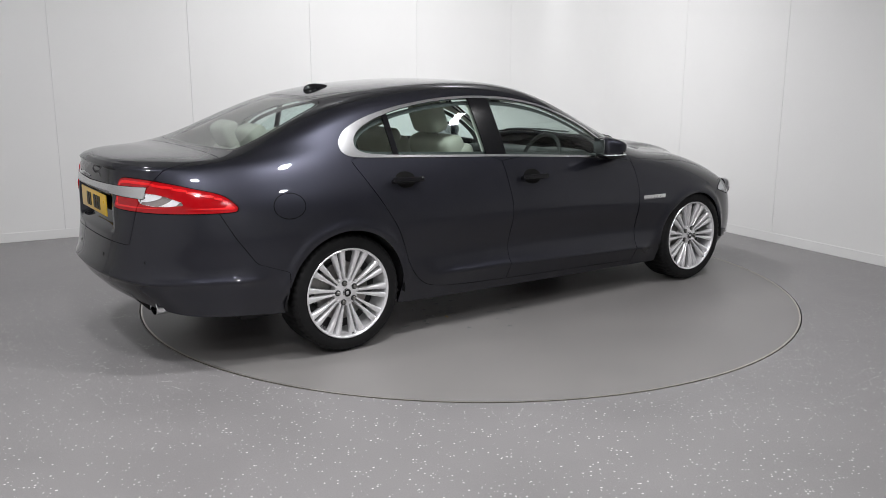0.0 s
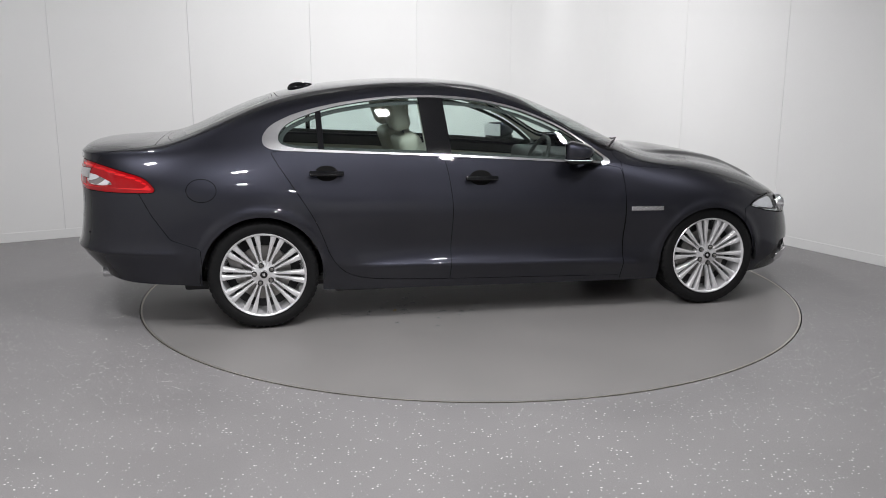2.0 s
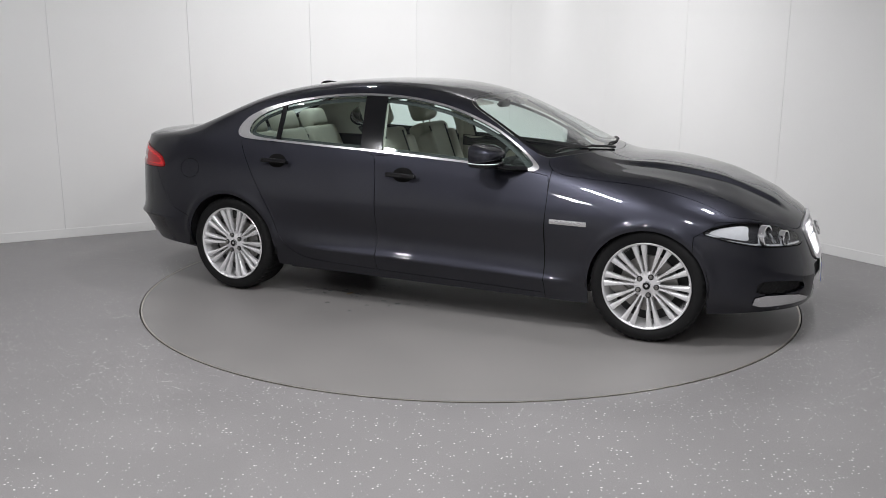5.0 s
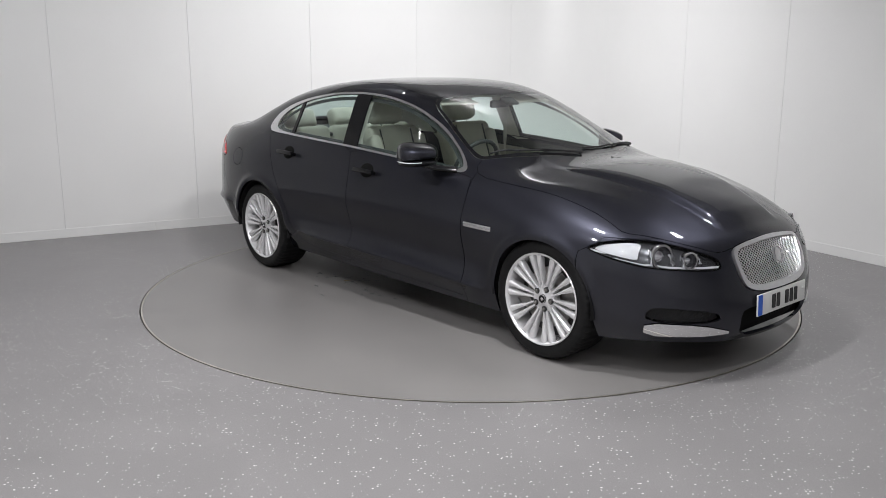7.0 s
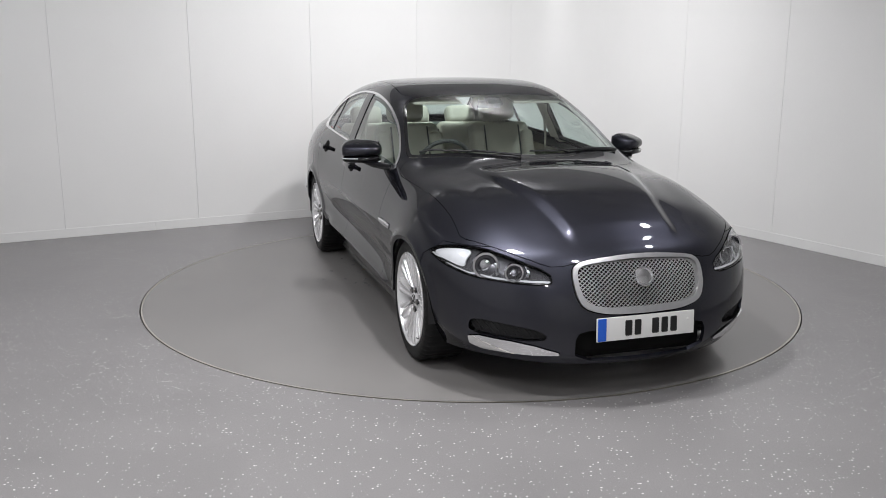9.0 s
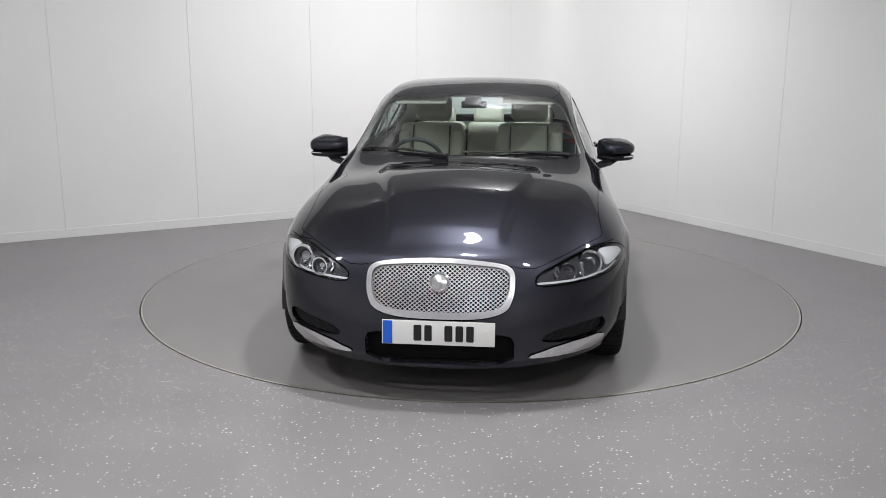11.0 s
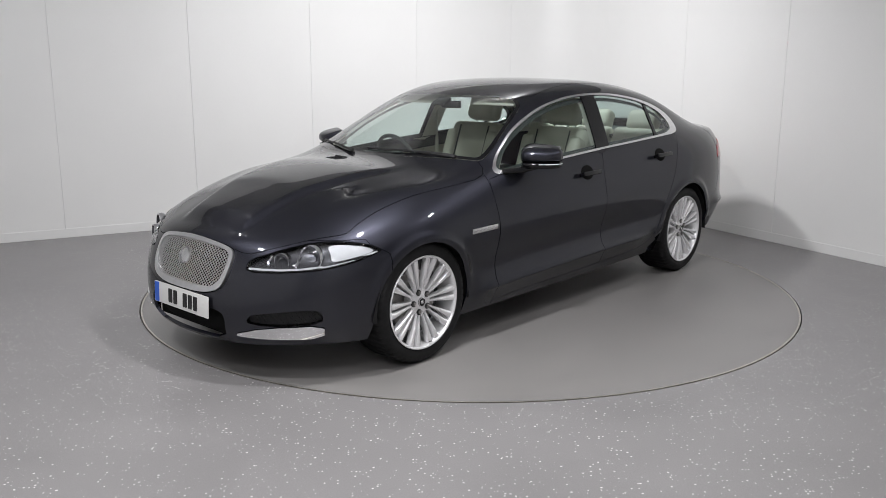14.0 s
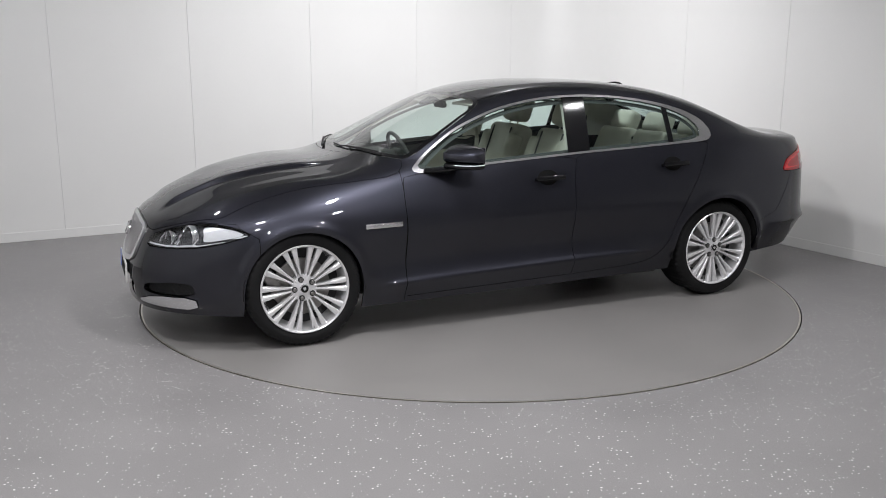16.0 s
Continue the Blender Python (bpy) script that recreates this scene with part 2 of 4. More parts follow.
# ---------------------------------------------------------------- the room
def build_room():
    zc = CEIL
    # floor: a slab with a round hole for the turntable
    bm = bmesh.new()
    n = 128
    R = 2.286
    inner = [bm.verts.new((R * math.cos(2 * math.pi * i / n), R * math.sin(2 * math.pi * i / n), 0)) for i in range(n)]
    rim = []
    for v in inner:
        a, b = v.co.dot(RA), v.co.dot(RB)
        k = min((WALL_A + .1) / a if a > 0 else 1e9, (BACK_A - .1) / a if a < 0 else 1e9, (WALL_B + .1) / b if b > 0 else 1e9, (BACK_B - .1) / b if b < 0 else 1e9)
        rim.append(bm.verts.new(room(a * k, b * k)))
    low = [bm.verts.new(v.co - Vector((0, 0, .06))) for v in inner]
    for i in range(n):
        j = (i + 1) % n
        bm.faces.new((inner[i], inner[j], rim[j], rim[i]))
        bm.faces.new((low[i], low[j], inner[j], inner[i]))
    corners = [room(a, b) for a in (WALL_A + .1, BACK_A - .1) for b in (WALL_B + .1, BACK_B - .1)]
    for c in corners:                       # fill the four corners that the rim's straight steps cut off
        ang = sorted(rim, key=lambda v: (v.co - c).length)[:2]
        cv = bm.verts.new(c)
        bm.faces.new((cv, ang[0], ang[1]))
    bmesh.ops.recalc_face_normals(bm, faces=bm.faces)
    for f in bm.faces:
        if abs(f.normal.z) > .5 and f.normal.z < 0:
            f.normal_flip()
    tagged(part("floor", bm, M_FLOOR, smooth=0), "grey speckled safety vinyl floor round a turntable", "floor", kind="structure")
    pit = bmesh.new()
    bmesh.ops.create_cone(pit, cap_ends=True, segments=96, radius1=2.34, radius2=2.34, depth=.02, matrix=pose(0, 0, -.075))
    tagged(part("trim", pit, M_GAPSHADE, smooth=0), "dark pit below the turntable's edge", "floor pit", kind="structure")

    def wall(name, label, p, q, inward, seams, top=zc, face=M_WALL):
        """A backing slab from p to q with panels on it, cut at the seams (metres from p), and a skirting."""
        d = (q - p)
        L = d.length
        d.normalize()
        ang = math.degrees(math.atan2(d.y, d.x))
        mid = (p + q) / 2
        w = part(name, rbox((L, .10, top + .1), 0, 1, Matrix.Translation(mid - inward * .062 + Vector((0, 0, top / 2))) @ pose(0, 0, 0, 0, 0, ang)), M_JOINT, smooth=0)
        tagged(w, label, "wall", kind="structure")
        cuts = [0] + list(seams) + [L]
        for s0, s1 in zip(cuts, cuts[1:]):
            if s1 - s0 < .02:
                continue
            c = p + d * (s0 + s1) / 2 - inward * .006 + Vector((0, 0, top / 2))
            part("panel", rbox((s1 - s0 - .002, .012, top), .001, 1, Matrix.Translation(c) @ pose(0, 0, 0, 0, 0, ang)), face, w, smooth=0)
        return w, d, ang

    cA, cB = WALL_A - COVE, WALL_B - COVE
    p, q = room(BACK_A, WALL_B), room(cA, WALL_B)
    L = (q - p).length
    wall("wall_left", "white panelled studio wall", p, q, -RB, [L - 1.22 * i for i in range(6, 0, -1)])
    p2, q2 = room(WALL_A, cB), room(WALL_A, BACK_B)
    L2 = (q2 - p2).length
    wall("wall_right", "white panelled studio wall with low skirting", p2, q2, -RA, [1.225 * i for i in range(1, 8)])
    wall("wall_rear_left", "plain pale studio wall", room(BACK_A, BACK_B), room(BACK_A, WALL_B), RA, [], face=M_BACKWALL)
    wall("wall_rear_right", "plain pale studio wall", room(WALL_A, BACK_B), room(BACK_A, BACK_B), RB, [], face=M_BACKWALL)
    # curved corner panel
    bm = bmesh.new()
    k = 28
    cols = []
    for i in range(k + 1):
        a = math.pi / 2 * i / k
        row = []
        for r in (COVE + .001, COVE + .05):
            c = room(cA + r * math.sin(a), cB + r * math.cos(a))
            row += [bm.verts.new(c), bm.verts.new(c + Vector((0, 0, zc)))]
        cols.append(row)
    for A, B in zip(cols, cols[1:]):
        bm.faces.new((A[0], A[1], B[1], B[0]))
        bm.faces.new((A[2], B[2], B[3], A[3]))
    for C in (cols[0], cols[-1]):
        bm.faces.new((C[0], C[2], C[3], C[1]))
    bmesh.ops.recalc_face_normals(bm, faces=bm.faces)
    tagged(part("wall_corner", bm, M_WALL, smooth=30), "white curved corner panel of the studio", "wall", kind="structure")
    # skirting boards
    for a0, b0, a1, b1 in ((BACK_A, WALL_B - .004, -1.62, WALL_B - .004), (-1.617, WALL_B - .004, cA, WALL_B - .004), (WALL_A - .004, cB, WALL_A - .004, BACK_B)):
        P, Q = room(a0, b0), room(a1, b1)
        d = Q - P
        ang = math.degrees(math.atan2(d.y, d.x))
        tagged(part("baseboard", rbox((d.length, .006, .085), .0015, 1, Matrix.Translation((P + Q) / 2 + Vector((0, 0, .0425))) @ pose(0, 0, 0, 0, 0, ang)), M_SKIRT, smooth=30),
               "low white skirting board", "skirting", kind="structure")
    # ceiling, with its light fittings
    c = room((WALL_A + BACK_A) / 2, (WALL_B + BACK_B) / 2, zc + .05)
    tagged(part("ceiling", rbox((WALL_A - BACK_A + .2, WALL_B - BACK_B + .2, .1), 0, 1, Matrix.Translation(c) @ pose(0, 0, 0, 0, 0, math.degrees(ROOM))), M_CEIL, smooth=0),
           "plain pale grey ceiling", "ceiling", kind="structure")
    for a, b, az, tilt, watts in PANELS:
        root = empty("ceiling_light", "unseen tilted wall washer, added to brighten a wall" if tilt else "rectangular white ceiling light panel, lit", "ceiling light", group="ceiling lights")
        root.matrix_world = lamp_pose(a, b, az, tilt, 0)
        if tilt:
            part("stem", rbox((.03, .03, .14), .004, 1, pose(0, 0, 0, 0, tilt, 0) @ pose(0, 0, .03)), M_LAMPBODY, root)
        for sx, sy, x, y in ((.30, .03, 0, .075), (.30, .03, 0, -.075), (.03, .12, .135, 0), (.03, .12, -.135, 0)):
            part("frame", rbox((sx, sy, .04), .003, 1, pose(x, y, -.02)), M_LAMPBODY, root)
        part("diffuser", rbox((.24, .12, .01), 0, 1, pose(0, 0, -.03)), M_DIFF, root, smooth=0)


def build_turntable():
    t = empty("turntable", "round grey vinyl turntable with worn metal edge ring", "turntable")
    bm = bmesh.new()
    n = 128
    R = 2.267
    top = [bm.verts.new((R * math.cos(2 * math.pi * i / n), R * math.sin(2 * math.pi * i / n), 0)) for i in range(n)]
    low = [bm.verts.new(v.co - Vector((0, 0, .03))) for v in top]
    bm.faces.new(top)
    bm.faces.new(low[::-1])
    for i in range(n):
        bm.faces.new((top[i], low[i], low[(i + 1) % n], top[(i + 1) % n]))
    part("deck", bm, M_DISC, t, smooth=0)
    part("edge_ring", lathe([(2.268, 0), (2.278, 0), (2.278, -.03), (2.268, -.03)], 160, m=pose(0, 0, .0015, 90, 0, 0), closed=True), M_RING, t, "thin worn steel edge ring", smooth=30)
    return t


build_room()
turntable = build_turntable()


# ---------------------------------------------------------------- car body surface
# Long lines of the body's left half, from the tail's middle to the nose's middle (x forward, y left, z up; axles at x = -1.4545 and 1.4545).
LINES = [
    [(-2.53, 0, .365), (-2.48, .42, .355), (-2.32, .68, .295), (-2.08, .81, .285), (-1.85, .85, .275), (-1.45, .84, .22), (-1.05, .84, .21), (-.5, .845, .2),
     (.1, .845, .19), (.7, .845, .185), (1.1, .85, .18), (1.45, .84, .18), (1.8, .82, .19), (2.08, .68, .2), (2.28, .4, .19), (2.33, 0, .185)],
    [(-2.59, 0, .44), (-2.54, .48, .44), (-2.36, .74, .44), (-2.1, .86, .42), (-1.85, .905, .4), (-1.45, .9238, .38), (-1.05, .9092, .375), (-.5, .898, .36),
     (.1, .898, .345), (.7, .898, .332), (1.1, .9047, .325), (1.45, .915, .32), (1.8, .88, .31), (2.09, .745, .29), (2.31, .43, .26), (2.37, 0, .25)],
    [(-2.59, 0, .55), (-2.55, .48, .55), (-2.37, .745, .56), (-2.11, .865, .54), (-1.85, .915, .52), (-1.45, .938, .52), (-1.05, .9072, .5), (-.5, .872, .48),
     (.1, .867, .47), (.7, .872, .455), (1.1, .898, .45), (1.45, .93, .46), (1.8, .89, .44), (2.1, .75, .42), (2.31, .44, .4), (2.365, 0, .38)],
    [(-2.56, 0, .72), (-2.53, .48, .72), (-2.37, .74, .72), (-2.12, .86, .72), (-1.85, .918, .71), (-1.45, .9452, .71), (-1.05, .9372, .69), (-.5, .929, .67),
     (.1, .929, .66), (.7, .929, .645), (1.1, .9327, .64), (1.45, .94, .655), (1.8, .885, .62), (2.08, .745, .57), (2.28, .44, .53), (2.33, 0, .51)],
    [(-2.56, 0, .9), (-2.53, .46, .9), (-2.37, .72, .9), (-2.13, .835, .895), (-1.85, .893, .89), (-1.45, .9173, .885), (-1.05, .8985, .87), (-.5, .888, .855),
     (.1, .888, .84), (.7, .883, .82), (1.1, .887, .8), (1.45, .885, .79), (1.8, .83, .735), (2.06, .71, .67), (2.24, .42, .62), (2.295, 0, .61)],
    [(-2.54, 0, 1.055), (-2.505, .42, 1.05), (-2.355, .655, 1.04), (-2.13, .755, 1.035), (-1.85, .81, 1.045), (-1.45, .83, 1.06), (-1.05, .835, 1.05), (-.5, .838, 1.025),
     (.1, .838, .995), (.7, .825, .95), (1.1, .8, .9134), (1.45, .77, .8826), (1.8, .7, .8114), (2.02, .6, .7416), (2.2, .38, .6921), (2.255, 0, .6909)],
    [(-2.525, 0, 1.075), (-2.485, .38, 1.073), (-2.335, .6, 1.07), (-2.1, .7, 1.08), (-1.85, .73, 1.11), (-1.45, .745, 1.18), (-1.05, .745, 1.225), (-.5, .748, 1.225),
     (.1, .745, 1.18), (.7, .74, 1.03), (1.1, .7, .9568), (1.45, .66, .9302), (1.8, .58, .8478), (1.98, .5, .7894), (2.13, .32, .7436), (2.19, 0, .7348)],
    [(-2.5, 0, 1.086), (-2.47, .32, 1.086), (-2.32, .5, 1.09), (-2.08, .6, 1.095), (-1.85, .63, 1.1545), (-1.45, .645, 1.3026), (-1.05, .635, 1.3934), (-.5, .62, 1.4394),
     (.1, .62, 1.3835), (.7, .665, 1.1008), (1.1, .6, .9766), (1.45, .54, .9474), (1.8, .46, .8742), (1.93, .4, .8311), (2.05, .26, .7936), (2.1, 0, .7835)],
    [(-2.4, 0, 1.096), (-2.38, .2, 1.097), (-2.25, .32, 1.103), (-2.05, .36, 1.11), (-1.85, .37, 1.177), (-1.45, .38, 1.349), (-1.05, .36, 1.4398), (-.5, .36, 1.478),
     (.1, .36, 1.433), (.7, .42, 1.187), (1.1, .36, 1.009), (1.45, .33, .974), (1.75, .28, .916), (1.86, .24, .8783), (1.95, .15, .847), (1.98, 0, .8386)],
    [(-2.3, 0, 1.102), (-2.28, 0, 1.103), (-2.2, 0, 1.108), (-2.03, 0, 1.117), (-1.85, 0, 1.187), (-1.45, 0, 1.359), (-1.05, 0, 1.4498), (-.5, 0, 1.488),
     (.1, 0, 1.445), (.7, 0, 1.217), (1.05, 0, 1.032), (1.4, 0, .991), (1.68, 0, .936), (1.75, 0, .918), (1.8, 0, .9005), (1.83, 0, .8904)],
]
NU, NV = 20, 11      # grid steps between stations, and between lines


def catmull(P, n):
    """Points along the first axis of P (its first and last rows only steer), n steps a span."""
    t = np.linspace(0, 1, n, endpoint=False).reshape((-1,) + (1,) * (P.ndim - 1))
    out = []
    for i in range(1, len(P) - 2):
        a, b, c, d = P[i - 1:i + 3]
        out.append(.5 * (2 * b + (c - a) * t + (2 * a - 5 * b + 4 * c - d) * t ** 2 + (3 * b - a - 3 * c + d) * t ** 3))
    return np.concatenate(out + [P[-2:-1]])


def smooth_rows(G, sigma, start, end):
    """Gaussian smoothing along axis 0; start and end: a sign triple that mirrors the rows past that edge, or None to carry on straight."""
    n = int(3 * sigma)
    k = np.exp(-.5 * (np.arange(-n, n + 1) / sigma) ** 2)
    k /= k.sum()
    a = G[n:0:-1] * np.array(start) if start else 2 * G[:1] - G[n:0:-1]
    b = G[-2:-n - 2:-1] * np.array(end) if end else 2 * G[-1:] - G[-2:-n - 2:-1]
    E = np.concatenate([a, G, b])
    return sum(w * E[i:i + len(G)] for i, w in enumerate(k))


def body_grid():
    P = np.array(LINES, float).transpose(1, 0, 2)          # station, line, xyz
    flip = np.array([1, -1, 1.])
    P = np.concatenate([P[1:2] * flip, P, P[-2:-1] * flip])
    G = catmull(P, NU)
    Q = G.transpose(1, 0, 2)
    Q = catmull(np.concatenate([2 * Q[:1] - Q[1:2], Q, Q[-2:-1] * flip]), NV)
    Q = smooth_rows(Q, 3.2, None, (1, -1, 1))
    G = smooth_rows(Q.transpose(1, 0, 2), 6.0, (1, -1, 1), (1, -1, 1))
    G[:, -1, 1] = 0
    G[0, :, 1] = G[-1, :, 1] = 0
    x, y = G[..., 0], G[..., 1]

    def step(v, a, b):
        s = np.clip((v - a) / (b - a), 0, 1)
        return s * s * (3 - 2 * s)
    # bonnet: a raised middle between two creases that run from the screen's corners to the grille, and a second pair outside
    on = step(x, 1.02, 1.40) * step(2.18 - x, 0, .12) * (G[..., 2] > .6)
    mid = .27 + .17 * step(2.2 - x, 0, 1.1)
    out = .50 + .20 * step(2.1 - x, 0, 1.0)
    G[..., 2] += on * (.020 * step(mid + .04 - y, 0, .06) - .004 * np.exp(-((y - out + .05) / .09) ** 2))
    z = G[..., 2]
    low = (y > .6) & (z < .62)
    # the sill's flare, a crease along the doors; another round the rear bumper
    zc = np.interp(x, [-.95, -.76, -.3, .33, .85, 1.05], [.37, .364, .357, .338, .318, .305])
    G[..., 1] += .030 * np.where(z > zc, np.exp(-np.abs(z - zc) / .022), np.exp(-np.abs(z - zc) / .060)) * low * step(x, -1.0, -.7) * step(1.08 - x, 0, .2)
    # the rolled lips of the wheel arches
    for cx, cz, r in ((1.448, .322, .365), (-1.456, .335, .383)):
        ring = np.hypot(x - cx, z - cz)
        G[..., 1] += .011 * np.exp(-((ring - r) / .026) ** 2) * (y > .6) * step(z, .30, .45)
    back = step(-1.86 - x, 0, .2) * np.exp(-np.abs(z - .485) / .030) * .026
    G[..., 0] -= back * step(-x, 2.2, 2.5)
    G[..., 1] += back * step(y, .3, .8)
    # the crisp trailing edge of the boot lid
    G[..., 0] -= .017 * np.exp(-np.abs(z - 1.05) / .014) * (x < -2.25) * step(.72 - y, 0, .15)
    # the recess for the rear plate
    G[..., 0] += .052 * step(.36 - y, 0, .05) * step(z, .70, .745) * step(.915 - z, 0, .025) * (x < -2.2)
    return G


def grid_normals(G):
    E = np.concatenate([G[1:2] * (1, -1, 1), G, G[-2:-1] * (1, -1, 1)])
    du = E[2:] - E[:-2]
    E = np.concatenate([2 * G[:, :1] - G[:, 1:2], G, G[:, -2:-1] * (1, -1, 1)], 1)
    dv = E[:, 2:] - E[:, :-2]
    N = np.cross(dv, du)
    N = N * np.where((N[..., :1] ** 2 + N[..., 1:2] ** 2 + N[..., 2:] ** 2) > 0, 1, 1)
    N /= np.linalg.norm(N, axis=-1, keepdims=True) + 1e-12
    return N


# ---------------------------------------------------------------- cutting the body surface into panels
class Skin:
    """Triangles on shared points with the body's own normals."""

    def __init__(self, V, N, T):
        self.V, self.N, self.T = [np.asarray(a) for a in (V, N, T)]

    def along(self, f):
        """f at the points, in metres along the surface: divided by its slope there."""
        val = f(self.V)
        A, B, C = [self.V[self.T[:, i]] for i in range(3)]
        e1, e2 = B - A, C - A
        d1, d2 = val[self.T[:, 1]] - val[self.T[:, 0]], val[self.T[:, 2]] - val[self.T[:, 0]]
        a, b, c = (e1 * e1).sum(1), (e1 * e2).sum(1), (e2 * e2).sum(1)
        g2 = (d1 * d1 * c - 2 * d1 * d2 * b + d2 * d2 * a) / np.maximum(a * c - b * b, 1e-14)
        g = np.sqrt(np.clip(g2, .0025, 4))
        sums, n = np.zeros(len(val)), np.full(len(val), 1e-9)
        for i in range(3):
            np.add.at(sums, self.T[:, i], g)
            np.add.at(n, self.T[:, i], 1)
        slope = np.where(n > .5, sums / n, 1)
        return val / np.clip(slope, .08, 1.6)

    def cut(self, f):
        """Splits along f = 0 (a function of the points, or values). Returns the skin inside (f < 0) and the one outside."""
        val = f(self.V) if callable(f) else f
        val = np.where(np.abs(val) < 1e-6, 1e-6, val)
        s = val[self.T] < 0
        k = s.sum(1)
        inner, outer = [self.T[k == 3]], [self.T[k == 0]]
        V, N, made = [], [], {}
        base = len(self.V)

        def mid(a, b):
            key = (a, b) if a < b else (b, a)
            if key not in made:
                t = val[key[0]] / (val[key[0]] - val[key[1]])
                V.append(self.V[key[0]] * (1 - t) + self.V[key[1]] * t)
                n = self.N[key[0]] * (1 - t) + self.N[key[1]] * t
                N.append(n / (np.linalg.norm(n) + 1e-12))
                made[key] = base + len(V) - 1
            return made[key]
        pin, pout = [], []
        for tri, q in zip(self.T[(k == 1) | (k == 2)].tolist(), s[(k == 1) | (k == 2)].tolist()):
            one = q.index(True) if sum(q) == 1 else q.index(False)
            a, b, c = tri[one], tri[(one + 1) % 3], tri[(one + 2) % 3]
            p, r = mid(a, b), mid(a, c)
            (pin if sum(q) == 1 else pout).append((a, p, r))
            (pout if sum(q) == 1 else pin).extend([(p, b, c), (p, c, r)])
        if V:
            self.V, self.N = np.concatenate([self.V, V]), np.concatenate([self.N, N])
        T = [np.concatenate(g + ([np.array(e)] if e else [])).astype(int) for g, e in ((inner, pin), (outer, pout))]
        return Skin(self.V, self.N, T[0]), Skin(self.V, self.N, T[1])

    def packed(self):
        used, inv = np.unique(self.T, return_inverse=True)
        return self.V[used], self.N[used], inv.reshape(-1, 3)

    def moved(self, d):
        return Skin(self.V + self.N * d, self.N, self.T)


def join(skins):
    V, N, T, n = [], [], [], 0
    for s in skins:
        v, m, t = s.packed()
        V.append(v), N.append(m), T.append(t + n)
        n += len(v)
    return Skin(np.concatenate(V), np.concatenate(N), np.concatenate(T))


def skin_part(name, skin, material, parent, label="", thick=0.0, face=True):
    """One mesh from a skin; thick: metres of turned edge below its face; face: whether the face itself is in it."""
    V, N, T = skin.packed()
    n = len(V)
    if thick:
        e = np.sort(np.concatenate([T[:, [0, 1]], T[:, [1, 2]], T[:, [2, 0]]]), axis=1)
        full = np.concatenate([T[:, [0, 1]], T[:, [1, 2]], T[:, [2, 0]]])
        key = e[:, 0] * n + e[:, 1]
        u, first, cnt = np.unique(key, return_index=True, return_counts=True)
        rim = full[first[cnt == 1]]
        # the rim's turned edge has points of its own, so that its shading stays crisp
        A, B = rim[:, 0], rim[:, 1]
        m = len(rim)
        E0, E1 = V[A], V[B]
        D0, D1 = E0 - N[A] * thick, E1 - N[B] * thick
        side = np.cross(E1 - E0, -N[A])
        side /= np.linalg.norm(side, axis=1, keepdims=True) + 1e-12
        side = -side
        W = np.concatenate([E0, E1, D1, D0])
        i = np.arange(m) + n
        quad = np.concatenate([np.stack([i, i + m, i + 2 * m], 1), np.stack([i, i + 2 * m, i + 3 * m], 1)])[:, ::-1]
        V, N, T = np.concatenate([V, W]), np.concatenate([N, side, side, side, side]), np.concatenate([T, quad] if face else [quad, quad[:, ::-1]])
    me = bpy.data.meshes.new(name)
    me.from_pydata(V.tolist(), [], T.tolist())
    me.polygons.foreach_set("use_smooth", [True] * len(me.polygons))
    me.normals_split_custom_set_from_vertices(N.tolist())
    return finish(name, me, material, parent, label)


def outline(points, rounds=2, closed=True):
    """Rounds a polygon's corners."""
    P = np.array(points, float)
    for _ in range(rounds):
        Q = np.roll(P, -1, 0)
        P = np.stack([.78 * P + .22 * Q, .22 * P + .78 * Q], 1).reshape(-1, 2)
    return P


def sdf(P, a, b):
    """Signed distance (negative inside) from the points (a, b) to the polygon P."""
    best, inside = np.full(len(a), 1e9), np.zeros(len(a), bool)
    for (x0, y0), (x1, y1) in zip(P, np.roll(P, -1, 0)):
        dx, dy = x1 - x0, y1 - y0
        t = np.clip(((a - x0) * dx + (b - y0) * dy) / (dx * dx + dy * dy + 1e-12), 0, 1)
        best = np.minimum(best, np.hypot(a - x0 - t * dx, b - y0 - t * dy))
        if y0 != y1:
            inside ^= ((y0 > b) != (y1 > b)) & (a < (x1 - x0) * (b - y0) / (y1 - y0) + x0)
    return np.where(inside, -best, best)


# outlines on the side (x, z), from above (x, y), from the front (y, z), and round the corners (x - y, z) or (-x - y, z)
DLO = outline([(.815, .935), (.42, .972), (-.34, 1.022), (-.70, 1.038), (-1.13, 1.060), (-1.375, 1.072), (-1.43, 1.10), (-1.435, 1.15), (-1.385, 1.215), (-1.24, 1.282), (-1.01, 1.338),
               (-.71, 1.378), (-.42, 1.388), (-.13, 1.370), (.16, 1.312), (.45, 1.196), (.66, 1.058)])
PANE = outline([(.765, .953), (.42, .985), (-.34, 1.035), (-.70, 1.051), (-1.13, 1.074), (-1.26, 1.085), (-1.338, 1.110), (-1.338, 1.168), (-1.285, 1.222), (-1.18, 1.270), (-1.00, 1.323),
                (-.71, 1.365), (-.42, 1.375), (-.13, 1.357), (.157, 1.300), (.442, 1.187), (.645, 1.055)])
ROOF = outline([(.30, -.4), (.30, 0), (.265, .3), (.22, .585), (-.3, .562), (-.9, .548), (-1.325, .503), (-1.345, .2), (-1.35, -.4)], 1)
SCREEN = outline([(1.10, -.3), (1.09, 0), (1.06, .28), (.985, .48), (.90, .63), (.82, .715), (.74, .722), (.50, .667), (.20, .59), (.24, .30), (.27, 0), (.27, -.3)])
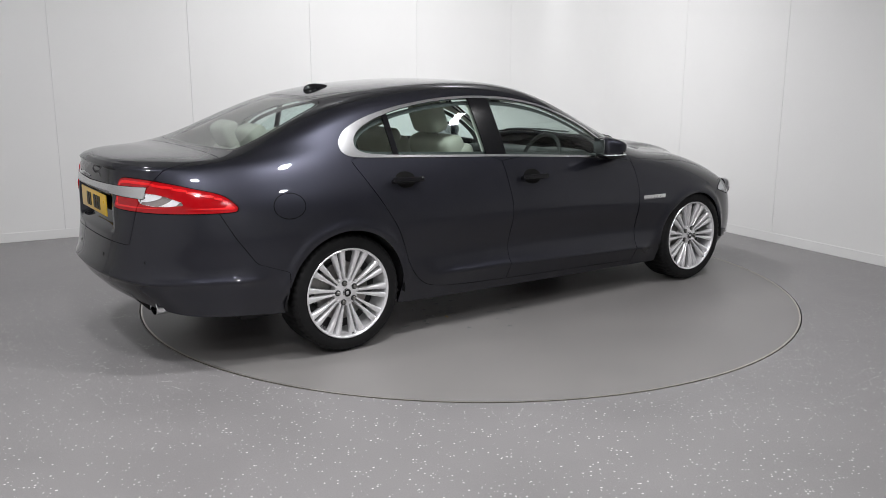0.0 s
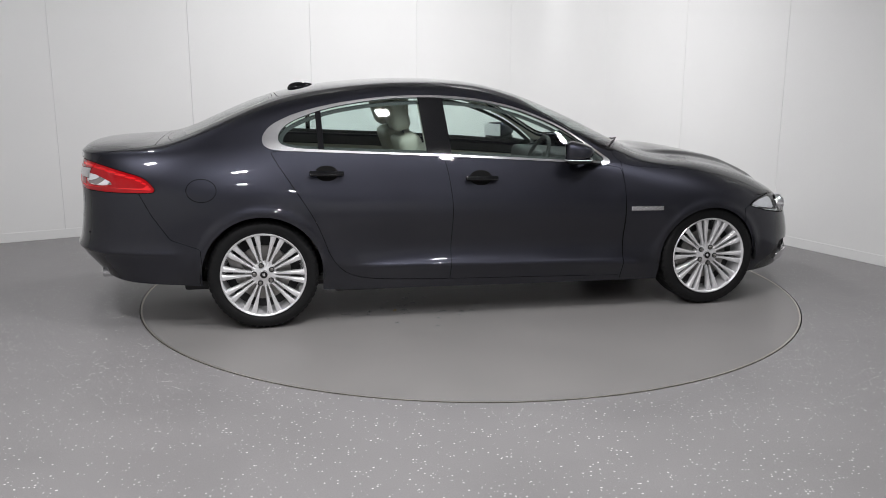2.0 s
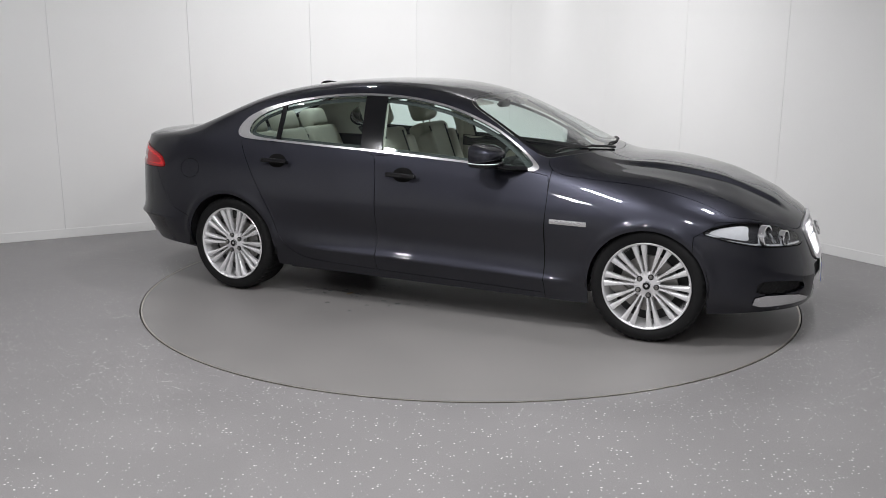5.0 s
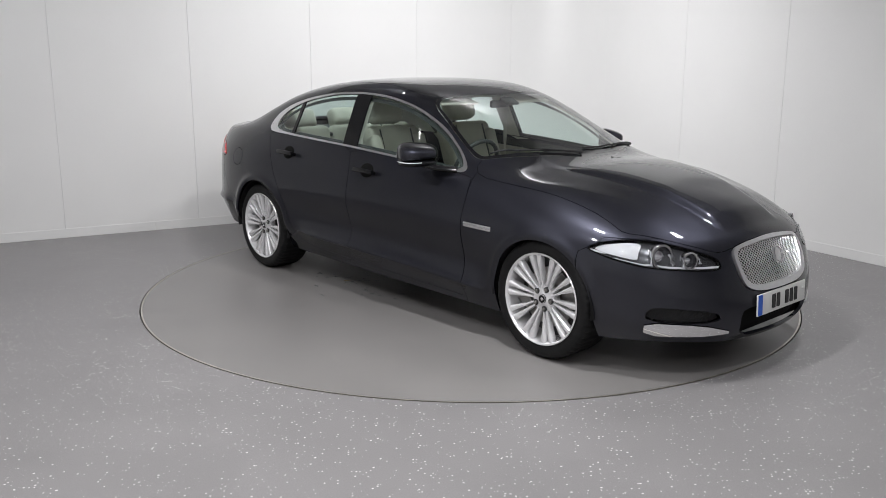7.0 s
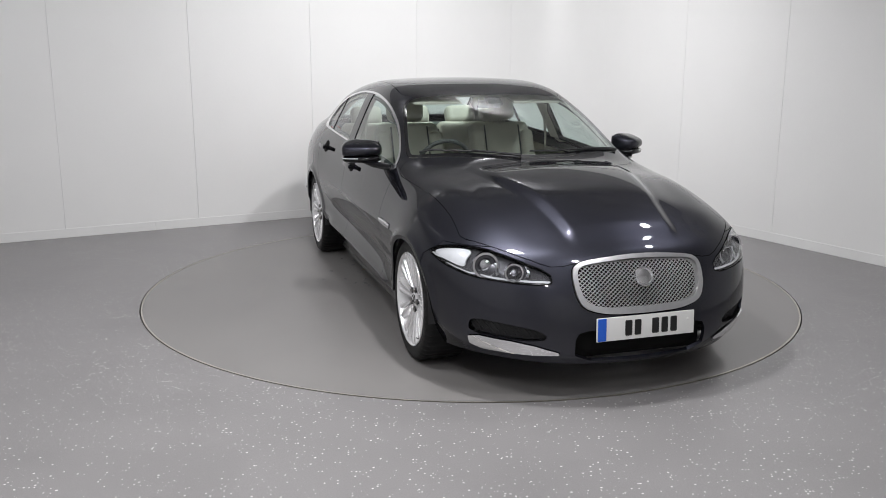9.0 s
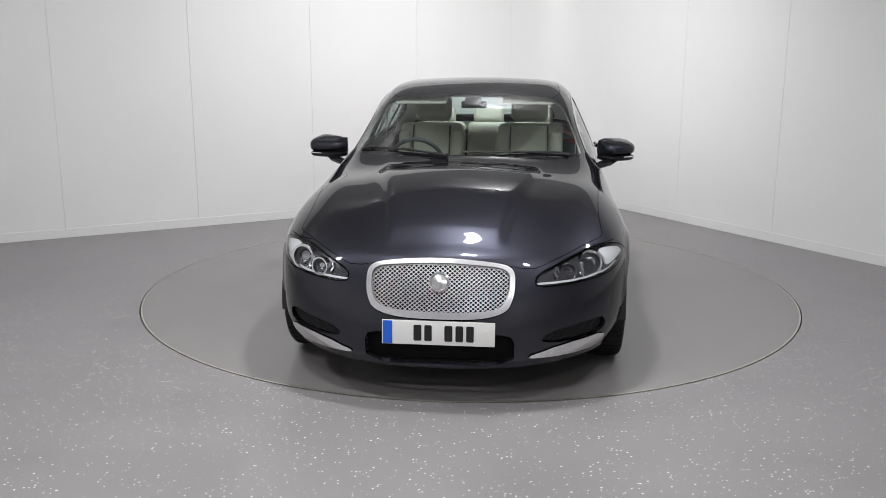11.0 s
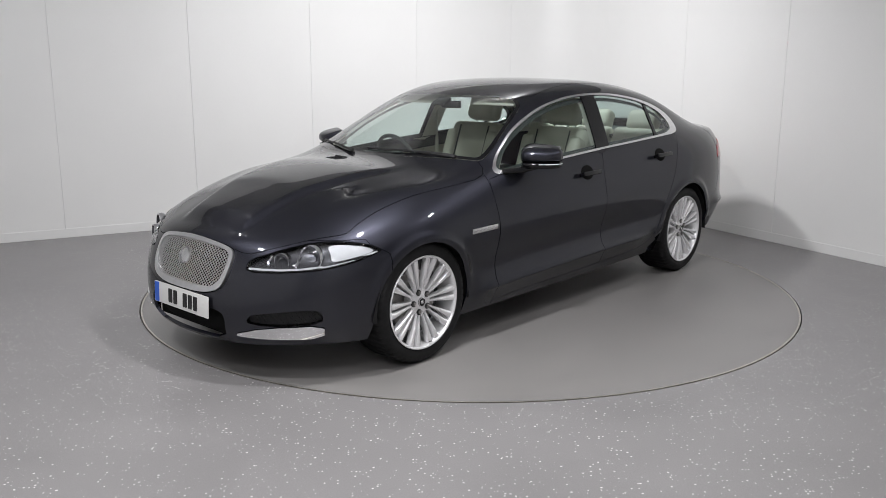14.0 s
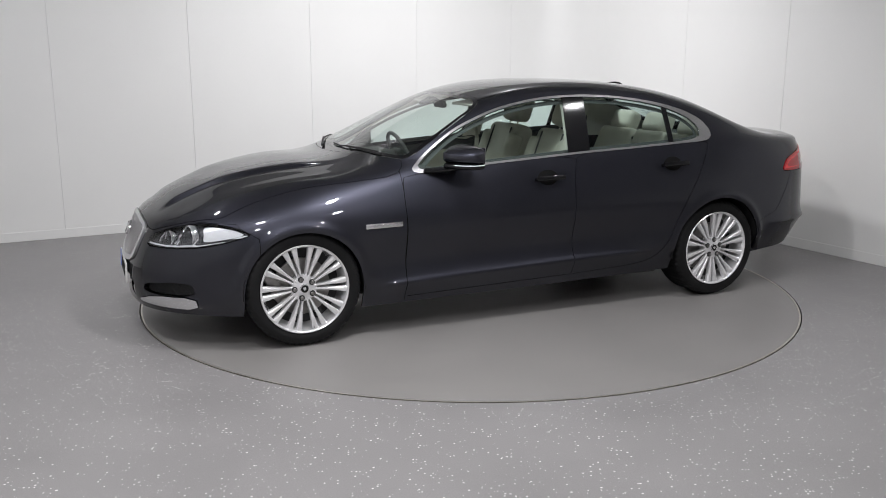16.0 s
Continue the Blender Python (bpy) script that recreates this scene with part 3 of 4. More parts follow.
REARWIN = outline([(-2.03, -.3), (-2.03, .0), (-2.02, .30), (-1.985, .55), (-1.93, .60), (-1.6, .545), (-1.36, .49), (-1.365, .2), (-1.37, -.3)])
LAMP = outline([(.850, .665), (.96, .698), (1.123, .717), (1.317, .714), (1.537, .680), (1.785, .624), (1.815, .566), (1.522, .576), (1.248, .590), (1.037, .618), (.919, .644)], 1)
TAIL = outline([(1.180, .860), (1.285, .928), (1.489, .963), (1.63, .985), (1.82, 1.004), (2.05, 1.011), (2.10, .985), (2.12, .885), (2.165, .846), (1.95, .842), (1.478, .838), (1.20, .838)])
TAILCLEAR = outline([(1.49, .884), (1.70, .932), (1.875, .940), (1.895, .884), (1.70, .872)], 1)
GRILLE = outline([(-.30, .672), (0, .697), (.30, .672), (.347, .635), (.347, .54), (.315, .462), (.20, .430), (0, .426), (-.20, .430), (-.315, .462), (-.347, .54), (-.347, .635)])
MESH = outline([(-.285, .655), (0, .676), (.285, .655), (.322, .625), (.320, .545), (.285, .480), (.18, .462), (0, .460), (-.18, .462), (-.285, .480), (-.320, .545), (-.322, .625)])
INTAKE = outline([(-.352, .345), (-.27, .365), (.27, .365), (.352, .345), (.345, .208), (0, .200), (-.345, .208)], 1)
FOG = outline([(1.828, .318), (1.771, .364), (1.406, .394), (1.269, .386), (1.262, .318), (1.673, .303)], 1)
BLADE = outline([(1.258, .316), (1.262, .240), (1.646, .236), (1.945, .243), (1.673, .301)], 1)
FLAP = (-1.79, .853, .066)
FRONT_DOOR = outline([(.825, .2225), (.845, .222), (.845, .245), (.84, .60), (.848, .80), (.84, .90), (.825, .935), (.42, .972), (-.338, 1.024), (-.311, .90), (-.293, .73), (-.299, .51), (-.303, .36), (-.305, .275), (-.305, .252), (-.28, .2515), (.33, .236)], 1)
REAR_DOOR = outline([(-.33, .2525), (-.305, .252), (-.305, .275), (-.303, .36), (-.299, .51), (-.293, .73), (-.311, .90), (-.338, 1.024), (-.70, 1.038), (-1.13, 1.060), (-1.385, 1.074), (-1.375, 1.035), (-1.26, .859), (-1.155, .693),
                     (-1.105, .584), (-1.05, .43), (-.99, .35), (-.91, .298), (-.766, .272)], 1)
BONNET = outline([(.84, -.5), (.84, .60), (.80, .745), (.87, .808), (1.16, .788), (1.41, .767), (1.67, .752), (1.80, .758), (1.88, .765), (2.0, .672), (2.11, .572), (2.205, .455), (2.232, .36), (2.262, 0), (2.262, -.5)], 1)
BELT = lambda x: np.interp(x, [-2.2, -1.4, -.34, .82], [1.11, 1.085, 1.022, .935])


def arch(cx, cz, r):
    def f(V):
        dx, dz = V[:, 0] - cx, V[:, 2] - cz
        return np.where(dz > 0, np.hypot(dx, dz), np.abs(dx)) - r
    return f


def side(P, lo=-9.0):
    return lambda V: np.maximum(sdf(P, V[:, 0], V[:, 2]), .5 - V[:, 1] + 0 * lo)


def corner(P, front=True):
    s = 1 if front else -1
    return lambda V: np.maximum(sdf(P, s * V[:, 0] - V[:, 1], V[:, 2]), 1.6 - s * V[:, 0])


def top(P, low):
    return lambda V: np.maximum(sdf(P, V[:, 0], V[:, 1]), low - V[:, 2])


def nose(P, front=True):
    s = 1 if front else -1
    return lambda V: np.maximum(sdf(P, V[:, 1], V[:, 2]), 2.0 - s * V[:, 0])


def boot(V):
    yb = np.interp(V[:, 2], [.66, .846, 1.007, 1.06, 1.12], [.52, .575, .634, .645, .63])
    return np.maximum(np.maximum(V[:, 1] - yb, V[:, 0] + 2.06), .665 - V[:, 2])


def rear_bumper(V):
    xs = np.interp(V[:, 2], [.2, .507, .567, .71, .845], [-1.80, -1.812, -1.979, -2.078, -2.15])
    return np.maximum(V[:, 0] - xs, V[:, 2] - .845)


def front_bumper(V):
    return np.maximum(np.interp(V[:, 2], [.2, .55, .64, .70], [1.75, 1.70, 1.70, 1.80]) - V[:, 0], V[:, 2] - .72)


def half_body(mirror):
    """Cuts one half into named skins. mirror: the right-hand half."""
    G = body_grid()
    N = grid_normals(G)
    nu, nv = G.shape[:2]
    idx = np.arange(nu * nv).reshape(nu, nv)
    a, b, c, d = idx[:-1, :-1].ravel(), idx[1:, :-1].ravel(), idx[1:, 1:].ravel(), idx[:-1, 1:].ravel()
    rest = Skin(G.reshape(-1, 3), N.reshape(-1, 3), np.concatenate([np.stack([a, b, c], 1), np.stack([a, c, d], 1)])[:, ::-1])
    out, lines = {}, []
    GAP = .0020

    def take(name, f, gap=GAP):
        nonlocal rest
        if gap:
            near, rest = rest.cut(rest.along(f) - gap)
            out[name], strip = near.cut(near.along(f) + gap)
            lines.append(strip)
        else:
            out[name], rest = rest.cut(f)
    take("arch_front", arch(1.448, .322, .340), 0)
    take("arch_rear", arch(-1.456, .335, .358), 0)
    take("dlo", side(DLO), 0)
    out["pane"], out["chrome"] = out["dlo"].cut(side(PANE))
    lean = lambda V: (V[:, 2] - 1.03) * .10

    def band(lo, hi, k=1.0):
        return lambda V: np.maximum(lo - V[:, 0] - k * lean(V), V[:, 0] + k * lean(V) - hi)
    out["frame_lining"] = out["pane"].cut(lambda V: sdf(PANE, V[:, 0], V[:, 2]) + .026)[1]
    out["pillar"], p = out["pane"].cut(band(-.44, -.285))
    out["quarter_bar"], p = p.cut(band(-1.103, -1.068, .4))
    out["window_front"], p = p.cut(lambda V: -.3 - V[:, 0])
    out["window_rear"], out["window_quarter"] = p.cut(lambda V: -1.08 - V[:, 0])
    take("screen", top(SCREEN, .9), .0015)
    out["screen"], out["screen_frit"] = out["screen"].cut(lambda V: sdf(SCREEN, V[:, 0], V[:, 1]) + np.interp(V[:, 0], [.2, .3, .8, 1.0], [.035, .02, .02, .05]))
    take("rear_window", top(REARWIN, 1.0), .0015)
    out["rear_window"], out["rear_frit"] = out["rear_window"].cut(lambda V: sdf(REARWIN, V[:, 0], V[:, 1]) + .02)
    take("roof", top(ROOF, 1.2), .002)
    take("headlamp", corner(LAMP), .003)
    take("strip", lambda V: np.maximum(np.maximum(np.interp(V[:, 1], [0, .60], [.924, .908]) - V[:, 2], V[:, 2] - np.interp(V[:, 1], [0, .63], [.953, .967])), np.maximum(V[:, 1] - .615, V[:, 0] + 2.3)), .0015)
    take("tail_lamp", corner(TAIL, False), .0025)
    inner, outer = out["tail_lamp"].cut(lambda V: boot(V) + .002)
    seam, outer = outer.cut(lambda V: boot(V) - .002)
    lines.append(seam)
    out["tail_lamp"] = join([inner, outer])
    out["tail_clear"], out["tail_lamp"] = out["tail_lamp"].cut(corner(TAILCLEAR, False))
    out["tail_guide"], out["tail_lamp"] = out["tail_lamp"].cut(lambda V: np.abs(corner(TAIL, False)(V) + .021) - .007)
    take("grille", nose(GRILLE), .003)
    out["mesh"], out["surround"] = out["grille"].cut(nose(MESH))
    take("intake", nose(INTAKE), 0)
    take("blade", corner(BLADE), .0015)
    take("fog", corner(FOG), 0)
    take("bonnet", top(BONNET, .60))
    if mirror:
        take("flap", lambda V: np.maximum(np.hypot((V[:, 0] - FLAP[0]) / 1.3, V[:, 2] - FLAP[1]) - FLAP[2], .5 - V[:, 1]), .0022)
    take("boot", boot)
    take("front_door", side(FRONT_DOOR))
    take("rear_door", side(REAR_DOOR))
    take("rear_bumper", rear_bumper)
    take("front_bumper", front_bumper)
    take("wing", lambda V: np.maximum(.845 - V[:, 0], V[:, 2] - .99))
    out["shell"], out["lines"] = rest, join(lines)
    if mirror:
        for k, s in out.items():
            out[k] = Skin(s.V * (1, -1, 1), s.N * (1, -1, 1), s.T[:, ::-1])
    return out


# ---------------------------------------------------------------- the car
car = empty("car", "dark grey metallic four-door saloon with cream leather seats", "car")
HUB_X, HUB_Y, HUB_Z = 1.4545, .905, .333


def build_wheel():
    """A wheel round the y axis, its face to +y, its hub at the origin."""
    w = empty("wheel", "silver twin-spoke alloy wheel", "")
    # tyre with tread blocks on its shoulders
    prof = [(.252, -.010), (.268, .000), (.290, .004), (.312, .000), (.325, -.012), (.3315, -.026), (.333, -.045), (.3335, -.075), (.3335, -.125), (.3335, -.175), (.333, -.205), (.3315, -.224), (.325, -.238),
            (.312, -.250), (.290, -.254), (.262, -.250)]
    n = 208
    bm = lathe(prof, n)
    bm.verts.ensure_lookup_table()
    for j in range(4, 13):
        if j in (7, 9):
            continue
        for i in range(n):
            if (i + (j > 8) * 2) % 4 == 0:
                v = bm.verts[j * n + i]
                v.co.x *= .982
                v.co.z *= .982
    for j in (7, 9):
        for i in range(n):
            v = bm.verts[j * n + i]
            v.co.x *= .985
            v.co.z *= .985
    part("tyre", bm, M_RUBBER, w, "black road tyre with block tread", smooth=35)
    rim = part("rim", lathe([(.246, -.012), (.2555, -.006), (.2565, .000), (.253, .004), (.248, .003), (.243, -.004), (.240, -.022), (.234, -.045), (.222, -.10), (.215, -.22)], 96), M_ALLOY, w, smooth=50)
    # ten pairs of spokes
    bm = bmesh.new()
    for i in range(10):
        th = 2 * math.pi * i / 10 + .16
        for s in (-1, 1):
            rows = []
            for r, off, wid, y, dep in ((.048, .0085, .0055, -.030, .02), (.08, .0105, .0062, -.027, .028), (.13, .0150, .0082, -.018, .034), (.18, .0208, .0120, -.010, .036), (.215, .0245, .0148, -.006, .036), (.243, .0280, .0178, -.006, .032)):
                c = s * off
                sec = [(c - wid, y - dep), (c - wid, y - .006), (c - wid * .55, y), (c + wid * .55, y), (c + wid, y - .006), (c + wid, y - dep)]
                row = []
                for t, yy in sec:
                    row.append(bm.verts.new((r * math.cos(th) - t * math.sin(th), yy, r * math.sin(th) + t * math.cos(th))))
                rows.append(row)
            for A, B in zip(rows, rows[1:]):
                for k in range(5):
                    bm.faces.new((A[k], A[k + 1], B[k + 1], B[k]))
    bmesh.ops.recalc_face_normals(bm, faces=bm.faces)
    part("spokes", bm, M_ALLOY, w, smooth=50)
    part("hub", lathe([(.0005, -.024), (.030, -.024), (.034, -.026), (.058, -.029), (.074, -.034), (.078, -.045), (.078, -.08)], 60), M_ALLOY, w)
    cap = part("centre_cap", lathe([(.0005, -.018), (.020, -.0185), (.025, -.021), (.026, -.026)], 40), M_BLACK, w, "black centre cap with a silver ring")
    part("cap_ring", lathe([(.0215, -.0175), (.0245, -.018), (.0255, -.021), (.0215, -.019)], 40, closed=True), M_CHROME, cap)
    part("cap_motif", rbox((.016, .003, .018), .0012, 1, pose(0, -.0175, 0)), M_SATIN, cap)
    for i in range(5):
        th = 2 * math.pi * i / 5 + .16
        m = pose(.056 * math.cos(th), -.016, .056 * math.sin(th))
        part("lug_nut", lathe([(.0005, 0), (.008, 0), (.0105, -.002), (.0118, -.02)], 6, m=m), M_DISCBRAKE, w, "dark chrome wheel nut")
        part("nut_seat", lathe([(.011, -.009), (.0165, -.0085), (.0165, -.02)], 18, m=m), M_PLASTIC, w)
    part("brake_disc", lathe([(.07, -.088), (.165, -.088), (.165, -.112), (.07, -.112)], 48, closed=True), M_DISCBRAKE, w, "worn grey brake disc")
    # flat black disc puts in the shade behind brake and spokes
    part("wheel_shade_disc", lathe([(.233, -.115), (.0005, -.125)], 48), M_PLASTIC, w, "black disc for the shade behind the spokes")
    part("caliper", rbox((.07, .06, .17), .012, 2, pose(.15, -.10, .04, 0, 15, 0)), M_DISCBRAKE, w)
    part("valve", tube([(0, -.012, -.236), (0, .008, -.226)], .003, 8), M_PLASTIC, w)
    return w


def build_wheels():
    first = build_wheel()
    first.parent = car
    spots = [(HUB_X, 1, 11), (HUB_X, -1, 40), (-HUB_X, 1, 62), (-HUB_X, -1, 4.7)]
    for i, (x, s, spin) in enumerate(spots):
        m = pose(x, s * HUB_Y, HUB_Z, 0, 0, 0 if s > 0 else 180) @ pose(0, 0, 0, 0, spin, 0)
        if i == 0:
            first.matrix_basis = m
        else:
            copy_thing(first, m)
    # liners of the wheel arches
    for x, r in ((1.448, .352), (-1.456, .370)):
        for s in (1, -1):
            bm = bmesh.new()
            rows = []
            n = 24
            for y in (.50, .905):
                row = []
                for i in range(n + 1):
                    a = -.10 + (math.pi + .2) * i / n
                    row.append(bm.verts.new((x + r * math.cos(a), s * y, .325 + r * math.sin(a))))
                rows.append(row)
            c = bm.verts.new((x, s * .50, .325))
            for i in range(n):
                bm.faces.new((rows[0][i], rows[0][i + 1], rows[1][i + 1], rows[1][i]))
                bm.faces.new((rows[0][i + 1], rows[0][i], c))
            part("wheel_arch_liner", bm, M_PLASTIC, car, "black plastic arch liner")


def mirrored(m, s):
    return m if s > 0 else Matrix.Diagonal((1, -1, 1, 1)) @ m @ Matrix.Diagonal((1, -1, 1, 1))


def surface_at(G, N, a, b, ia, ib, only=None):
    """The body's point and normal nearest to the pair (a, b) in the coordinates ia and ib."""
    V, M = G.reshape(-1, 3), N.reshape(-1, 3)
    d = (V[:, ia] - a) ** 2 + (V[:, ib] - b) ** 2
    if only is not None:
        d = np.where(only(V), d, 9)
    i = int(d.argmin())
    return Vector(V[i]), Vector(M[i])


def build_body():
    L, R = half_body(False), half_body(True)
    both = lambda k: join([L[k], R[k]])
    shell = skin_part("body_shell", both("shell"), M_PAINT, car, "dark grey painted pillars, sills and rear quarters", .012)
    skin_part("panel_gap", join([L["lines"], R["lines"]]).moved(-.007), M_GAPSHADE, car, "dark gap round the panels")
    roof = skin_part("roof", both("roof"), M_PAINT, car, "dark grey roof panel", .012)
    bonnet = skin_part("bonnet", both("bonnet"), M_PAINT, car, "long dark grey bonnet with raised creases", .014)
    boot_lid = skin_part("boot_lid", both("boot"), M_PAINT, car, "dark grey boot lid", .014)
    fb = skin_part("front_bumper", both("front_bumper"), M_PAINT, car, "dark grey front bumper", .018)
    rb = skin_part("rear_bumper", both("rear_bumper"), M_PAINT, car, "dark grey rear bumper", .014)
    screen = skin_part("windscreen", both("screen"), M_SCREEN, car, "clear faintly green windscreen")
    skin_part("screen_border", both("screen_frit"), M_BLACK, screen, "black band round the glass")
    rw = skin_part("rear_window", both("rear_window"), M_REARGLASS, car, "green-tinted rear window")
    skin_part("screen_border", both("rear_frit"), M_BLACK, rw, "black band round the glass")
    skin_part("boot_strip", both("strip").moved(.006), M_SATIN, boot_lid, "broad satin chrome strip", .012)
    # grille: bright surround, woven mesh, a near-black sheet as the shade behind
    grille = skin_part("grille", both("surround").moved(.012), M_MESH, car, "rounded chrome radiator grille", .03)
    skin_part("grille_shade", both("mesh").moved(-.05), M_GAPSHADE, grille)
    G = body_grid()
    N = grid_normals(G)
    front = lambda V: V[:, 0] > 2.15
    cols = np.linspace(-.33, .33, 67)
    bm = bmesh.new()
    zs = np.linspace(.43, .70, 28)
    depth = np.array([surface_at(G, N, 0, z, 1, 2, lambda V: (V[:, 0] > 2.15) & (V[:, 1] < .03))[0].x for z in zs])
    bend = np.array([surface_at(G, N, abs(y), .56, 1, 2, front)[0].x for y in cols])
    bend = bend - bend.max()

    def gx(y, z):
        return np.interp(z, zs, depth) + np.interp(y, cols, bend) + .002
    pitch = .0225
    for s in (-1, 1):
        for k in range(-30, 31):
            run = []
            for i in range(61):
                z = .44 + .25 * i / 60
                y = k * pitch + s * (z - .56) * 1.25
                q = np.array([y]), np.array([z])
                if sdf(MESH, *q)[0] < .002:
                    wave = .0016 * s
                    run.append((float(gx(y, z)) + wave, y, z))
            if len(run) > 3:
                tube(run, .0023, 6, bm)
    part("mesh", bm, M_MESH, grille, "woven bright metal mesh")
    emb = part("emblem", lathe([(.0005, .008), (.030, .006), (.038, .003), (.040, -.004)], 40, m=pose(float(gx(0, .597)) + .022, 0, .597, 0, -math.degrees(math.atan((float(gx(0, .545)) - float(gx(0, .625))) / .08)), 0) @ pose(0, 0, 0, 0, 0, -90)), M_SATIN, grille, "round dull silver emblem")
    part("emblem_ring", lathe([(.036, .004), (.041, .010), (.047, .007), (.048, -.004), (.040, -.004)], 40, m=pose(float(gx(0, .597)) + .022, 0, .597, 0, -math.degrees(math.atan((float(gx(0, .545)) - float(gx(0, .625))) / .08)), 0) @ pose(0, 0, 0, 0, 0, -90), closed=True), M_CHROME, grille, "bright emblem rim")
    # lower openings and their bright blades
    # the intake's shade is a near-black sheet; an added block stops light showing past it
    skin_part("lower_intake_shade", both("intake").moved(-.045), M_GAPSHADE, fb, "near-black sheet for the shade in the lower air intake")
    part("intake_shade_block", rbox((.10, .69, .145), .01, 2, pose(2.235, 0, .285)), M_GAPSHADE, fb, "near-black block added to close the view past the intake")
    for s, H in ((1, L), (-1, R)):
        skin_part("recess_wall", H["fog"], M_PLASTIC, fb, "black wall of the side intake", .03, face=False)
        skin_part("fog_recess", H["fog"].moved(-.028), M_PLASTIC, fb, "black honeycomb side intake")
        skin_part("chrome_blade", H["blade"].moved(.008), M_CHROME, fb, "bright chrome bumper blade", .02)
        bars = bmesh.new()
        fogp = lambda V: (V[:, 0] - V[:, 1] > 1.2) & (V[:, 0] > 1.95)
        for k in range(28):
            q = 1.285 + (k // 2) * .036
            p0, n0 = None, None
            Vv, Nn = G.reshape(-1, 3), N.reshape(-1, 3)
            run = []
            for z in (.305, .345, .385):
                d = np.where(Vv[:, 0] > 1.9, (Vv[:, 0] - Vv[:, 1] - q - (z - .345) * (1.1 if k % 2 else -1.1)) ** 2 + (Vv[:, 2] - z) ** 2, 9)
                i = int(d.argmin())
                run.append(tuple((Vv[i] - Nn[i] * .024) * (1, s, 1)))
            tube(run, .0025, 6, bars)
        part("intake_mesh", bars, M_PLASTIC, fb)
    # front and rear plates, their characters as plain bars
    def plate(name, material, m, label, band):
        pl = part(name, rbox((.008, .522, .113), .003, 2, m), material, car, label)
        for y, w in ((-.115, .036), (-.066, .034), (.028, .036), (.078, .034), (.127, .034)):
            part("character_bar", rbox((.003, w, .074), .004, 1, m @ pose(.0045, y + (.02 if band else 0), 0)), M_INK, pl)
        if band:
            part("blue_band", rbox((.003, .044, .108), .002, 1, m @ pose(.0045, -.234, 0)), M_BLUE, pl)
        part("screw_cap", lathe([(.0005, .006), (.006, .005), (.007, 0)], 14, m=m @ pose(.003, .225, .015, 0, 0, -90)), M_WHITEPL if band else M_YELLOW, pl)
    plate("front_plate", M_WHITEPL, pose(2.362, 0, .367, 0, -3, 0), "white front plate with dark bars", True)
    plate("rear_plate", M_YELLOW, pose(-2.545, 0, .836, 0, 0, 180), "yellow rear plate with dark bars", False)
    part("plate_recess", rbox((.02, .60, .02), .006, 2, pose(-2.525, 0, .905)), M_BLACK, boot_lid)
    part("boot_motif", tube([(-2.575, -.10, .985), (-2.59, -.03, 1.00), (-2.59, .05, .992), (-2.58, .10, 1.004)], [.004, .007, .007, .003], 8), M_CHROME, boot_lid, "chrome leaping motif")
    for s, H in ((1, L), (-1, R)):
        wing = skin_part("front_wing", H["wing"], M_PAINT, car, "dark grey front wing", .012)
        # doors with panes, trim and handles
        fd = skin_part("front_door", H["front_door"], M_PAINT, car, "dark grey front door", .014)
        rd = skin_part("rear_door", H["rear_door"], M_PAINT, car, "dark grey rear door", .014)
        skin_part("front_window", H["window_front"].moved(-.006), M_GLASS, fd, "green-tinted side window")
        skin_part("rear_window_pane", H["window_rear"].moved(-.006), M_REARGLASS, rd, "green-tinted side window")
        skin_part("quarter_window", H["window_quarter"].moved(-.006), M_REARGLASS, rd, "darker fixed quarter window")
        lin = H["frame_lining"]
        skin_part("frame_lining", Skin(lin.moved(-.030).V, -lin.N, lin.T[:, ::-1]), M_DARKTRIM, car, "charcoal inner window frame")
        skin_part("window_trim", H["chrome"].moved(.004), M_SATIN, car, "satin chrome window surround", .014)
        skin_part("pillar_cover", H["pillar"].moved(-.002), M_BLACK, car, "gloss black door pillar", .01)
        skin_part("window_bar", H["quarter_bar"].moved(-.002), M_BLACK, rd, "black window divider", .01)
        for door, card, thick in ((fd, "front_door", .055), (rd, "rear_door", .055)):
            c, _ = H[card].cut(lambda V: np.maximum(.30 - V[:, 2], V[:, 2] - BELT(V[:, 0]) + .012))
            lower, upper = c.cut(lambda V: V[:, 2] - BELT(V[:, 0]) + .075)
            skin_part("door_card", Skin(lower.moved(-thick).V, -lower.N, lower.T[:, ::-1]), M_CREAM, door, "cream door lining")
            skin_part("door_card_top", Skin(upper.moved(-.035).V, -upper.N, upper.T[:, ::-1]), M_DARKTRIM, door, "charcoal door capping")
        for door, hx, hz in ((fd, -.10, .886), (rd, -1.065, .930)):
            p, n = surface_at(G, N, hx, hz, 0, 2, lambda V: V[:, 1] > .6)
            ang = math.degrees(math.atan2(-n.z, n.y))
            base = mirrored(Matrix.Translation(p) @ pose(0, 0, 0, -ang, 0, 0) @ pose(0, 0, 0, 0, 1.2, 0), s)
            grip = part("door_handle", rbox((.205, .018, .030), .008, 3, base @ pose(.0, s * .038, -.010)), M_BLACK, door, "gloss black bar door handle")
            for o in (-.08, .08):
                part("handle_foot", rbox((.03, .05, .022), .006, 2, base @ pose(o, s * .018, -.010)), M_BLACK, grip)
            # flat near-black oval on the door gives the finger recess its shade
            cup = bmesh.new()
            bmesh.ops.create_uvsphere(cup, u_segments=24, v_segments=12, radius=1)
            bmesh.ops.transform(cup, matrix=base @ Matrix.Diagonal((.072, .006, .048, 1)), verts=cup.verts)
